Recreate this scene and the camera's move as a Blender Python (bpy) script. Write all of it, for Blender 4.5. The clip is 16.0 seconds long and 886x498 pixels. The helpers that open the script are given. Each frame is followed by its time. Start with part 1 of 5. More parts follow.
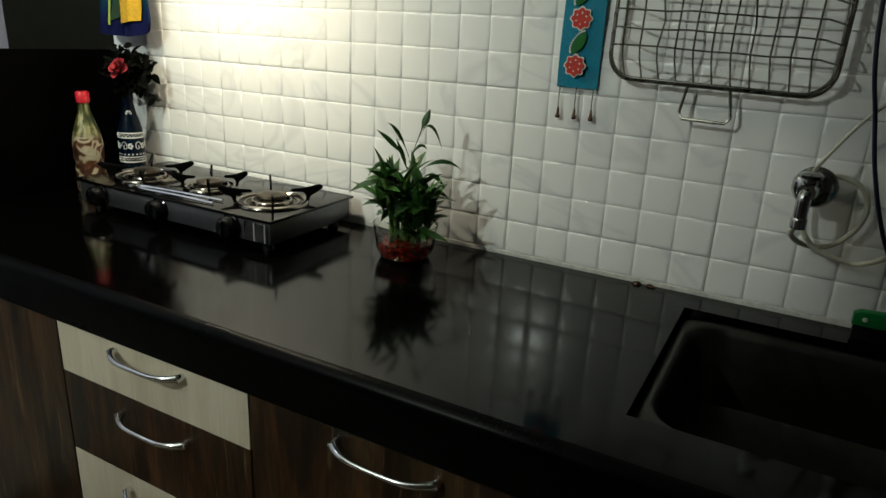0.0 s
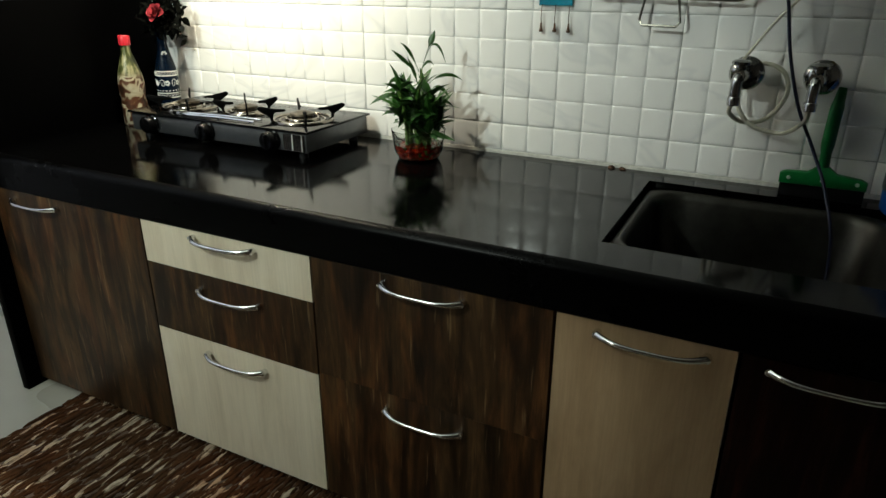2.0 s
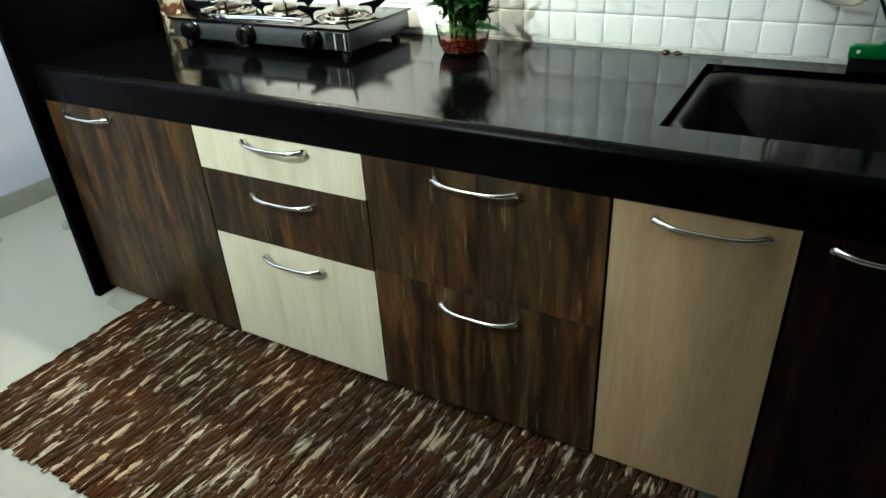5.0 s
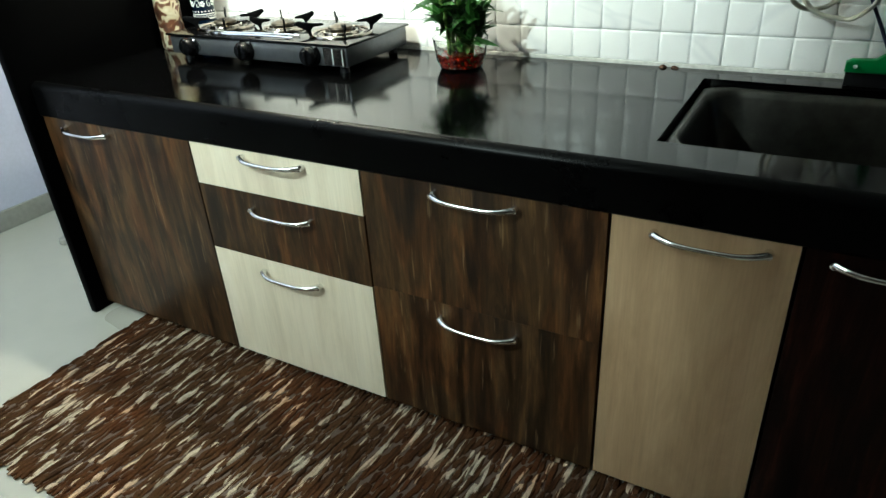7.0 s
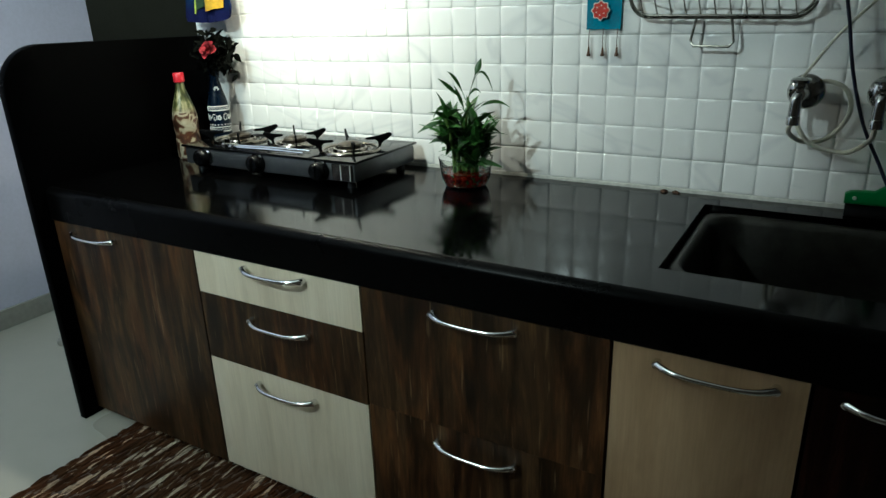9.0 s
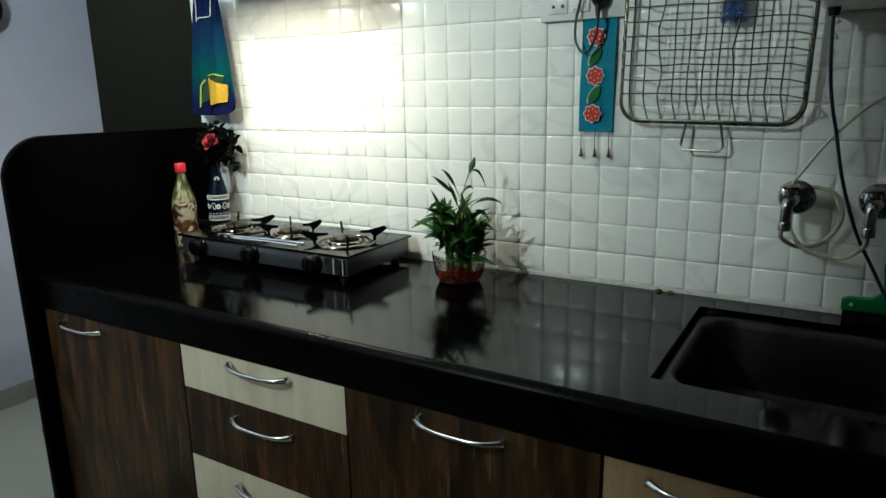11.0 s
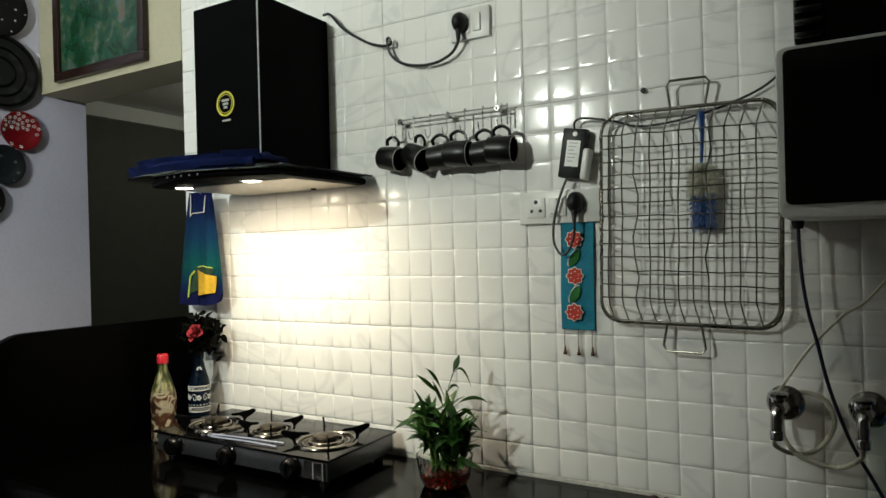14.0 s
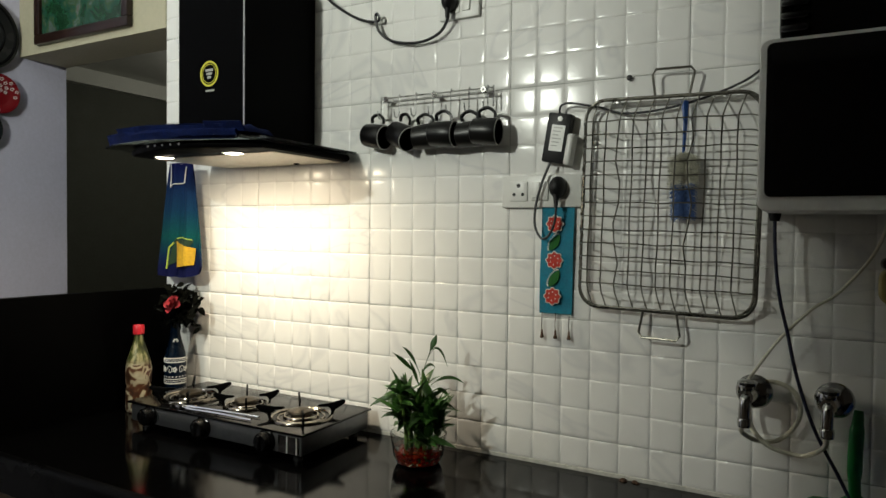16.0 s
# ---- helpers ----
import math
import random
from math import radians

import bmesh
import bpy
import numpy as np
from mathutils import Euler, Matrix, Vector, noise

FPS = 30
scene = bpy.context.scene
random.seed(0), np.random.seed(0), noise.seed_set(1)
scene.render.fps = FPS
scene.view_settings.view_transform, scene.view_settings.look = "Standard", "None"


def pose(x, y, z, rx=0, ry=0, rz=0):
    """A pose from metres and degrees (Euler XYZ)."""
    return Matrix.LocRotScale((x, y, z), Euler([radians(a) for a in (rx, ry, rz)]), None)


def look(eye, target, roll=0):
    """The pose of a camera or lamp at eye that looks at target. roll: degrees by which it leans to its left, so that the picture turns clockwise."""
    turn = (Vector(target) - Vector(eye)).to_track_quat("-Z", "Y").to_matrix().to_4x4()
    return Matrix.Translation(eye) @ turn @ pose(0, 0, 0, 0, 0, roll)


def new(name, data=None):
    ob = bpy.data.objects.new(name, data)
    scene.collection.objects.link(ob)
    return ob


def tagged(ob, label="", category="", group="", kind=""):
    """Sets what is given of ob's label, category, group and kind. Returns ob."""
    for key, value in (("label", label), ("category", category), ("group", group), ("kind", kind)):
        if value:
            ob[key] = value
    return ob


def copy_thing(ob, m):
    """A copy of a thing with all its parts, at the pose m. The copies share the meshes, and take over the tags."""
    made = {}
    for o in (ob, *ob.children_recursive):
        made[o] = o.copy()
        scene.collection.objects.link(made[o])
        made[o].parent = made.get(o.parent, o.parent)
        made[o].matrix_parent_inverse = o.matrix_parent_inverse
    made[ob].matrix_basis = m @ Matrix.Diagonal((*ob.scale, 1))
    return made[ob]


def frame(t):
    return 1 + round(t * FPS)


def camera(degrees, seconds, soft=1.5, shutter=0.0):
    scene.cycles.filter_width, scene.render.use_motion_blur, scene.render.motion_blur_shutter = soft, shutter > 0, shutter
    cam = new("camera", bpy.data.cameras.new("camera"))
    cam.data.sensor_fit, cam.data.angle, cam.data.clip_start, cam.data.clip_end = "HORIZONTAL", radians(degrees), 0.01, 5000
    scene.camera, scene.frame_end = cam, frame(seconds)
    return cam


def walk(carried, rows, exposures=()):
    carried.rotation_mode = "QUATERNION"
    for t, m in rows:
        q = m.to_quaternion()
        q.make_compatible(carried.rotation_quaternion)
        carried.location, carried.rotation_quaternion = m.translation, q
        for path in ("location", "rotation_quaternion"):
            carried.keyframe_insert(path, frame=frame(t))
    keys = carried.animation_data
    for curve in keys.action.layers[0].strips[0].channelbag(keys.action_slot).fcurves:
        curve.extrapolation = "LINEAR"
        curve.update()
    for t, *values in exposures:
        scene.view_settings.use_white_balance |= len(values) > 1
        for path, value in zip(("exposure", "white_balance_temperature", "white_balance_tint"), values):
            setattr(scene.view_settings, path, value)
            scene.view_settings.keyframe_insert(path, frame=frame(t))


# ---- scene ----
cam = camera(67.2, 16.0)
PATH = [
    (0, (0.578, -1.395, 1.275), (-0.313, 0.281, 0.645), 2.8),
    (0.2, (0.606, -1.45, 1.27), (-0.328, 0.219, 0.66), 1.9),
    (0.5, (0.643, -1.529, 1.262), (-0.351, 0.126, 0.738), 0.5),
    (1, (0.678, -1.607, 1.252), (-0.199, 0.081, 0.632), 0.2),
    (1.5, (0.69, -1.671, 1.249), (-0.136, 0.033, 0.605), 0.4),
    (2, (0.695, -1.728, 1.236), (-0.143, -0.078, 0.478), 0.2),
    (2.1, (0.708, -1.713, 1.223), (-0.169, -0.086, 0.458), 0.0),
    (2.2, (0.709, -1.715, 1.222), (-0.166, -0.119, 0.350), -0.9),
    (2.3, (0.71, -1.718, 1.221), (-0.135, -0.145, 0.295), -0.1),
    (2.4, (0.711, -1.72, 1.22), (-0.094, -0.155, 0.267), -0.1),
    (2.5, (0.711, -1.722, 1.219), (-0.094, -0.153, 0.273), -0.1),
    (3, (0.704, -1.726, 1.208), (-0.119, -0.194, 0.222), -1.2),
    (3.5, (0.701, -1.74, 1.208), (-0.098, -0.214, 0.192), -2.3),
    (4, (0.698, -1.755, 1.216), (-0.132, -0.238, 0.21), -2.7),
    (4.5, (0.687, -1.759, 1.208), (-0.197, -0.266, 0.214), -3.1),
    (6.8, (0.662, -1.748, 1.204), (-0.229, -0.269, 0.195), -3.9),
    (7, (0.675, -1.749, 1.209), (-0.221, -0.242, 0.246), -3.5),
    (7.5, (0.677, -1.745, 1.212), (-0.238, -0.201, 0.329), -3.6),
    (8, (0.67, -1.729, 1.212), (-0.241, -0.165, 0.362), -3.3),
    (8.5, (0.67, -1.726, 1.222), (-0.27, -0.137, 0.454), -2.9),
    (9, (0.674, -1.719, 1.232), (-0.291, -0.105, 0.551), -1.9),
    (9.2, (0.675, -1.733, 1.232), (-0.29, -0.098, 0.601), -1.2),
    (11.3, (0.696, -1.66, 1.294), (-0.324, 0.011, 0.888), -1.2),
    (11.5, (0.702, -1.652, 1.32), (-0.319, 0.03, 0.962), -1.5),
    (12, (0.701, -1.646, 1.335), (-0.327, 0.047, 1.061), -1.8),
    (12.5, (0.702, -1.629, 1.353), (-0.339, 0.067, 1.155), -1.7),
    (13, (0.703, -1.628, 1.372), (-0.359, 0.062, 1.251), -2.0),
    (13.5, (0.7, -1.631, 1.372), (-0.343, 0.074, 1.308), -1.5),
    (14, (0.699, -1.642, 1.381), (-0.309, 0.086, 1.382), -1.5),
    (14.5, (0.701, -1.649, 1.377), (-0.323, 0.068, 1.438), -1.5),
    (15, (0.701, -1.65, 1.376), (-0.283, 0.091, 1.434), -0.3),
    (15.5, (0.701, -1.646, 1.377), (-0.314, 0.078, 1.373), -0.5),
    (16, (0.705, -1.641, 1.375), (-0.259, 0.111, 1.323), 0.6),
]
walk(cam, [(t, look(eye, target, roll)) for t, eye, target, roll in PATH], [(0, -0.77, 6400, -2), (0.5, -0.64, 6400, -2), (1.5, -0.42, 6300, -2), (2.0, -0.1, 6350, -2), (2.1, -0.02, 6350, -2), (2.2, 0.12, 6360, -1), (2.3, 0.5, 6380, -1), (2.4, 0.9, 6400, 0), (2.5, 0.93, 6400, 0), (3.0, 0.98, 6450, -1), (3.5, 0.96, 6250, -5), (4.0, 0.98, 5950, -8), (4.5, 1.01, 5850, -9), (7.0, 1.03, 5750, -8), (8.5, 0.1, 5550, -8), (9.0, -0.22, 5550, -8), (11.5, -0.46, 5850, -6), (12.5, -0.52, 6100, -5), (14.5, -0.6, 6750, 3), (16, -0.66, 6800, 4)])

# ---- light ----
world = bpy.data.worlds.new("night")
world.use_nodes = True
world.node_tree.nodes["Background"].inputs[0].default_value = (0.5, 0.62, 0.8, 1)
world.node_tree.nodes["Background"].inputs[1].default_value = 0.02
scene.world = world


def lamp(name, kind, m, energy, color, **more):
    data = bpy.data.lights.new(name, kind)
    data.energy, data.color = energy, color
    if "size" in more:
        data.shape, data.size, data.size_y = "RECTANGLE", more["size"], more["size_y"]
    if "disc" in more:
        data.shape, data.size = "DISK", more["disc"]
    if "radius" in more:
        data.shadow_soft_size = more["radius"]
    ob = new(name, data)
    ob.matrix_world = m
    return ob


TUBE = (-0.81, -2.53, 2.24)
lamp("tube_glow", "AREA", look((TUBE[0], TUBE[1] + 0.05, TUBE[2]), (TUBE[0] - 0.80, 0, TUBE[2] + 0.92)), 57, (0.97, 1.0, 0.95), size=0.08, size_y=0.04)
HOOD_LAMPS = ((-0.934, -0.335), (-0.660, -0.335))
for lx, ly in HOOD_LAMPS:
    lamp("hood_glow", "AREA", look((lx, ly, 1.5745), (lx, ly + 0.02, 0.8)), 5.5, (1.0, 0.84, 0.65), disc=0.046)
# a cool lamp in the hall beside the kitchen
lamp("hall_glow", "AREA", look((-1.78, -0.75, 2.68), (-2.05, -0.6, 0.5)), 1.75, (0.76, 0.80, 1.0), size=0.3, size_y=0.2)
lamp("far_room_glow", "POINT", Matrix.Translation((-3.3, 2.6, 2.56)), 12.0, (1.0, 0.98, 0.88), radius=0.06)

# ---- materials ----


def shader(name):
    m = bpy.data.materials.new(name)
    m.use_nodes = True
    n, l = m.node_tree.nodes, m.node_tree.links
    return m, n, l, n["Principled BSDF"]


def coords(n, l, scale=(1, 1, 1), world_space=False, offset=None):
    tc = n.new("ShaderNodeTexCoord")
    mp = n.new("ShaderNodeMapping")
    mp.inputs["Scale"].default_value = scale
    src = tc.outputs["Object"]
    if world_space:
        geo = n.new("ShaderNodeNewGeometry")
        src = geo.outputs["Position"]
    if offset is not None:
        add = n.new("ShaderNodeVectorMath")
        add.operation = "MULTIPLY_ADD"
        comb = n.new("ShaderNodeCombineXYZ")
        for i in range(3):
            l.new(offset, comb.inputs[i])
        l.new(comb.outputs[0], add.inputs[0])
        add.inputs[1].default_value = (13.7, 7.3, 9.1)
        l.new(src, add.inputs[2])
        src = add.outputs[0]
    l.new(src, mp.inputs["Vector"])
    return mp.outputs["Vector"]


def noise_tex(n, l, vec, scale, detail=4.0, rough=0.55, distortion=0.0):
    t = n.new("ShaderNodeTexNoise")
    t.inputs["Scale"].default_value, t.inputs["Detail"].default_value = scale, detail
    t.inputs["Roughness"].default_value, t.inputs["Distortion"].default_value = rough, distortion
    l.new(vec, t.inputs["Vector"])
    return t.outputs["Fac"]


def ramp(n, l, fac, stops):
    r = n.new("ShaderNodeValToRGB")
    while len(r.color_ramp.elements) < len(stops):
        r.color_ramp.elements.new(0.5)
    for e, (p, c) in zip(r.color_ramp.elements, stops):
        e.position, e.color = p, (*c, 1) if len(c) == 3 else c
    l.new(fac, r.inputs[0])
    return r.outputs["Color"]


def mixed(n, l, fac, a, b, mode="MIX"):
    m = n.new("ShaderNodeMix")
    m.data_type, m.blend_type = "RGBA", mode
    for sock, v in ((m.inputs[0], fac), (m.inputs[6], a), (m.inputs[7], b)):
        if hasattr(v, "is_output"):
            l.new(v, sock)
        else:
            sock.default_value = v if isinstance(v, float) else (*v, 1)
    return m.outputs[2]


def bumped(n, l, b, fac, strength, distance=0.001):
    bp = n.new("ShaderNodeBump")
    bp.inputs["Strength"].default_value, bp.inputs["Distance"].default_value = strength, distance
    l.new(fac, bp.inputs["Height"])
    l.new(bp.outputs[0], b.inputs["Normal"])


def grey(v):
    return (v, v, v)


def plain(name, color, rough=0.5, metal=0.0, vary=0.12, scale=40, bump=0.15, coat=0.0, stretch=(1, 1, 1), spec=0.5):
    """Colour and gloss varied at two scales."""
    m, n, l, b = shader(name)
    vec = coords(n, l, stretch)
    fine, broad = noise_tex(n, l, vec, scale), noise_tex(n, l, vec, scale / 7, 2)
    lo, hi = [c * (1 - vary) for c in color], [min(1, c * (1 + vary)) for c in color]
    c1 = ramp(n, l, fine, ((0.3, lo), (0.7, hi)))
    c2 = ramp(n, l, broad, ((0.3, grey(1 - vary)), (0.7, grey(1.0))))
    l.new(mixed(n, l, 1.0, c1, c2, "MULTIPLY"), b.inputs["Base Color"])
    l.new(ramp(n, l, broad, ((0.3, grey(max(0, rough * 0.8))), (0.7, grey(min(1, rough * 1.2))))), b.inputs["Roughness"])
    b.inputs["Metallic"].default_value, b.inputs["Coat Weight"].default_value = metal, coat
    b.inputs["Specular IOR Level"].default_value = spec
    if bump:
        bumped(n, l, b, fine, bump)
    return m


def tile_material():
    m, n, l, b = shader("glazed_tile")
    info = n.new("ShaderNodeObjectInfo")
    vec = coords(n, l, offset=info.outputs["Random"])
    warp = noise_tex(n, l, coords(n, l, (1.0, 1.0, 1.7), offset=info.outputs["Random"]), 1.5, 4, 0.55, 0.9)
    vein = ramp(n, l, warp, ((0.478, (0.85, 0.845, 0.82)), (0.497, (0.75, 0.75, 0.74)), (0.518, (0.85, 0.845, 0.82))))
    cloud = ramp(n, l, noise_tex(n, l, vec, 9.0, 3), ((0.3, grey(0.96)), (0.7, grey(1.0))))
    l.new(mixed(n, l, 1.0, vein, cloud, "MULTIPLY"), b.inputs["Base Color"])
    fine = noise_tex(n, l, vec, 60, 3)
    l.new(ramp(n, l, fine, ((0.3, grey(0.13)), (0.7, grey(0.22)))), b.inputs["Roughness"])
    b.inputs["Specular IOR Level"].default_value = 0.27
    bumped(n, l, b, noise_tex(n, l, vec, 16, 2), 0.07, 0.0012)
    return m


def granite_material(name, gloss, ior, tone=1.0, ripple=0.04):
    m, n, l, b = shader(name)
    vec = coords(n, l, world_space=True)
    v = n.new("ShaderNodeTexVoronoi")
    v.inputs["Scale"].default_value = 380
    l.new(vec, v.inputs["Vector"])
    speck = ramp(n, l, v.outputs["Color"], ((0.55, (0.0014 * tone, 0.0014 * tone, 0.0015 * tone)), (0.95, (0.0036 * tone, 0.0036 * tone, 0.004 * tone))))
    l.new(speck, b.inputs["Base Color"])
    smear = noise_tex(n, l, vec, 5, 5, 0.65)
    l.new(ramp(n, l, smear, ((0.3, grey(gloss)), (0.75, grey(gloss * 2.4)))), b.inputs["Roughness"])
    b.inputs["IOR"].default_value = ior
    bumped(n, l, b, noise_tex(n, l, vec, 14, 2), ripple, 0.001)
    return m


def laminate(name, stops, gloss, grain=(42, 42, 4.0), zones=None, pore=0.82, shine=0.3):
    m, n, l, b = shader(name)
    info = n.new("ShaderNodeObjectInfo")
    vec = coords(n, l, grain, offset=info.outputs["Random"])
    base = noise_tex(n, l, vec, 0.55, 7, 0.68, 0.5)
    col = ramp(n, l, base, stops)
    if zones:
        # broad rust, olive and grey-brown zones, and thin pale flecks
        wide = noise_tex(n, l, coords(n, l, (9, 9, 2.2), offset=info.outputs["Random"]), 1.0, 3, 0.6, 0.6)
        col = mixed(n, l, 1.0, col, ramp(n, l, wide, zones), "MULTIPLY")
        fleck = noise_tex(n, l, coords(n, l, (95, 95, 6), offset=info.outputs["Random"]), 1.0, 3, 0.55, 0.3)
        col = mixed(n, l, ramp(n, l, fleck, ((0.62, grey(0.0)), (0.72, grey(0.55)))), col, (0.24, 0.165, 0.085))
    vec2 = coords(n, l, (260, 260, 6), offset=info.outputs["Random"])
    pores = noise_tex(n, l, vec2, 0.9, 3)
    l.new(mixed(n, l, 1.0, col, ramp(n, l, pores, ((0.3, grey(pore)), (0.62, grey(1.0)))), "MULTIPLY"), b.inputs["Base Color"])
    l.new(ramp(n, l, base, ((0.3, grey(gloss * 0.85)), (0.7, grey(gloss * 1.15)))), b.inputs["Roughness"])
    b.inputs["Specular IOR Level"].default_value = shine
    bumped(n, l, b, pores, 0.2, 0.0006)
    return m


def glass(name, color=(1, 1, 1), rough=0.0, ior=1.45):
    m, n, l, b = shader(name)
    b.inputs["Base Color"].default_value, b.inputs["Roughness"].default_value = (*color, 1), rough
    b.inputs["Transmission Weight"].default_value, b.inputs["IOR"].default_value = 1.0, ior
    return m


def glowing(name, color, strength):
    m, n, l, b = shader(name)
    b.inputs["Base Color"].default_value = (*color, 1)
    b.inputs["Emission Color"].default_value, b.inputs["Emission Strength"].default_value = (*color, 1), strength
    return m


M = {
    "tile": tile_material(),
    "grout": plain("tile_grout", (0.52, 0.52, 0.50), 0.8, vary=0.2, scale=90, bump=0.4),
    "granite": granite_material("polished_black_granite", 0.065, 1.295, 0.5),
    "edge_granite": granite_material("edge_polished_granite", 0.2, 1.14, 0.6, 0.01),
    "honed_granite": granite_material("honed_black_granite", 0.22, 1.06, 0.4),
    "dark_wood": laminate("dark_walnut_laminate", ((0.32, (0.0060, 0.0032, 0.0017)), (0.44, (0.0250, 0.0130, 0.0060)), (0.53, (0.060, 0.0320, 0.0144)), (0.62, (0.106, 0.061, 0.0282)), (0.72, (0.175, 0.108, 0.053))), 0.4, (40, 40, 4.2), ((0.34, (0.34, 0.30, 0.27)), (0.42, (1.15, 0.88, 0.62)), (0.50, (0.80, 0.78, 0.68)), (0.58, (1.05, 1.0, 0.80)), (0.66, (0.45, 0.45, 0.44)))),
    # dark red-brown laminate, with the shade at the sink end put in too
    "dark_red_shaded": laminate("shaded_dark_red_laminate", ((0.30, (0.0022, 0.0008, 0.0007)), (0.46, (0.0070, 0.0022, 0.0015)), (0.56, (0.016, 0.0050, 0.0030)), (0.66, (0.034, 0.010, 0.006))), 0.42, (60, 60, 6.0), shine=0.08),
    "cream_wood": laminate("cream_oak_laminate", ((0.3, (0.65, 0.565, 0.415)), (0.5, (0.755, 0.67, 0.51)), (0.7, (0.82, 0.745, 0.59))), 0.42, (24, 24, 5), pore=0.92),
    "tan_wood": laminate("tan_oak_laminate", ((0.3, (0.38, 0.250, 0.136)), (0.5, (0.467, 0.320, 0.180)), (0.7, (0.545, 0.384, 0.226))), 0.42, (24, 24, 5), pore=0.90),
    "carcass": plain("brown_carcass_board", (0.07, 0.04, 0.025), 0.6),
    "chrome": plain("chrome", (0.78, 0.78, 0.77), 0.14, 1.0, vary=0.05, bump=0.03),
    "steel": plain("brushed_steel", (0.52, 0.52, 0.51), 0.3, 1.0, vary=0.12, scale=120, stretch=(1, 8, 8)),
    "wire": plain("steel_wire", (0.24, 0.23, 0.195), 0.3, 1.0, vary=0.3, scale=60),
    "black_gloss": plain("black_enamel", (0.003, 0.003, 0.0033), 0.12, vary=0.2, bump=0.02, spec=0.3),
    "mug_black": plain("black_glazed_stoneware", (0.0030, 0.0030, 0.0033), 0.3, vary=0.2, bump=0.03, spec=0.35),
    "black_satin": plain("black_cast_iron", (0.0024, 0.0024, 0.0027), 0.5, vary=0.3, scale=150, bump=0.4, spec=0.05),
    "hood_black": plain("matt_black_sheet", (0.0013, 0.0013, 0.0015), 0.45, vary=0.3, scale=90, bump=0.05, spec=0.02),
    "rubber": plain("black_plastic", (0.008, 0.008, 0.009), 0.42, vary=0.2, spec=0.3),
    "caulk": plain("stained_white_caulk", (0.66, 0.65, 0.60), 0.5, vary=0.18, scale=70, bump=0.3),
    "white_plastic": plain("white_plastic", (0.74, 0.74, 0.71), 0.33, vary=0.04, bump=0.03),
    "lavender_wall": plain("pale_lavender_paint", (0.57, 0.565, 0.70), 0.75, vary=0.04, scale=70, bump=0.25),
    "cream_wall": plain("cream_paint", (0.48, 0.45, 0.325), 0.75, vary=0.04, scale=70, bump=0.25),
    "white_wall": plain("white_paint", (0.78, 0.78, 0.74), 0.8, vary=0.04, scale=70, bump=0.25),
    # the poor light of the hall is put into this dark colour
    "dim_wall": plain("gloom_grey_green", (0.105, 0.108, 0.090), 0.8, vary=0.06, scale=60, bump=0.25),
    # for walls out of view, chosen dark so they bounce little light
    "far_wall": plain("bounce_cutting_brown", (0.10, 0.085, 0.07), 0.8, vary=0.1, scale=60, bump=0.2),
    "floor": plain("polished_cream_floor_tile", (0.37, 0.355, 0.305), 0.30, vary=0.025, scale=9, bump=0.0),
    "skirting": plain("grey_stone_skirting", (0.30, 0.29, 0.26), 0.4, vary=0.1),
}

# ---- mesh tools ----


def thing(name, at, label, category, group="", kind="", turn=0):
    ob = new(name)
    ob.matrix_world = pose(*at, 0, 0, turn)
    ob.empty_display_size = 0.05
    return tagged(ob, label, category, group, kind)


def part(name, bm, material, parent=None, label="", smooth=True, at=None):
    me = bpy.data.meshes.new(name)
    bm.to_mesh(me)
    bm.free()
    me.materials.append(material)
    if smooth:
        me.polygons.foreach_set("use_smooth", [True] * len(me.polygons))
        me.set_sharp_from_angle(angle=radians(38))
    ob = new(name, me)
    if parent is not None:
        ob.parent = parent
    if at is not None:
        ob.location = at
    if label:
        ob["label"] = label
    return ob


def rounded(bm, edges, r, seg=2):
    if r > 0:
        bmesh.ops.bevel(bm, geom=list(edges), offset=r, segments=seg, profile=0.5, affect="EDGES", clamp_overlap=True)


def box(x0, x1, y0, y1, z0, z1, r=0.0, seg=2, bm=None, m=None):
    tmp = bmesh.new()
    bmesh.ops.create_cube(tmp, size=1.0)
    for v in tmp.verts:
        v.co = Vector((x0 + (v.co.x + 0.5) * (x1 - x0), y0 + (v.co.y + 0.5) * (y1 - y0), z0 + (v.co.z + 0.5) * (z1 - z0)))
    rounded(tmp, tmp.edges, r, seg)
    if m is not None:
        bmesh.ops.transform(tmp, matrix=m, verts=tmp.verts)
    return tmp if bm is None else joined(bm, tmp)


def joined(bm, other):
    me = bpy.data.meshes.new("tmp")
    other.to_mesh(me)
    other.free()
    bm.from_mesh(me)
    bpy.data.meshes.remove(me)
    return bm


def lathe(profile, seg=24, bm=None, m=None):
    """Turns (radius, height) pairs round z."""
    tmp = bmesh.new()
    rings = []
    for r, z in profile:
        if r < 1e-6:
            rings.append([tmp.verts.new((0, 0, z))])
        else:
            rings.append([tmp.verts.new((r * math.cos(2 * math.pi * i / seg), r * math.sin(2 * math.pi * i / seg), z)) for i in range(seg)])
    for a, b in zip(rings, rings[1:]):
        for i in range(seg):
            j = (i + 1) % seg
            if len(a) == 1 and len(b) > 1:
                tmp.faces.new((a[0], b[j], b[i]))
            elif len(b) == 1 and len(a) > 1:
                tmp.faces.new((a[i], a[j], b[0]))
            elif len(a) > 1:
                tmp.faces.new((a[i], a[j], b[j], b[i]))
    bmesh.ops.recalc_face_normals(tmp, faces=tmp.faces)
    if m is not None:
        bmesh.ops.transform(tmp, matrix=m, verts=tmp.verts)
    return tmp if bm is None else joined(bm, tmp)


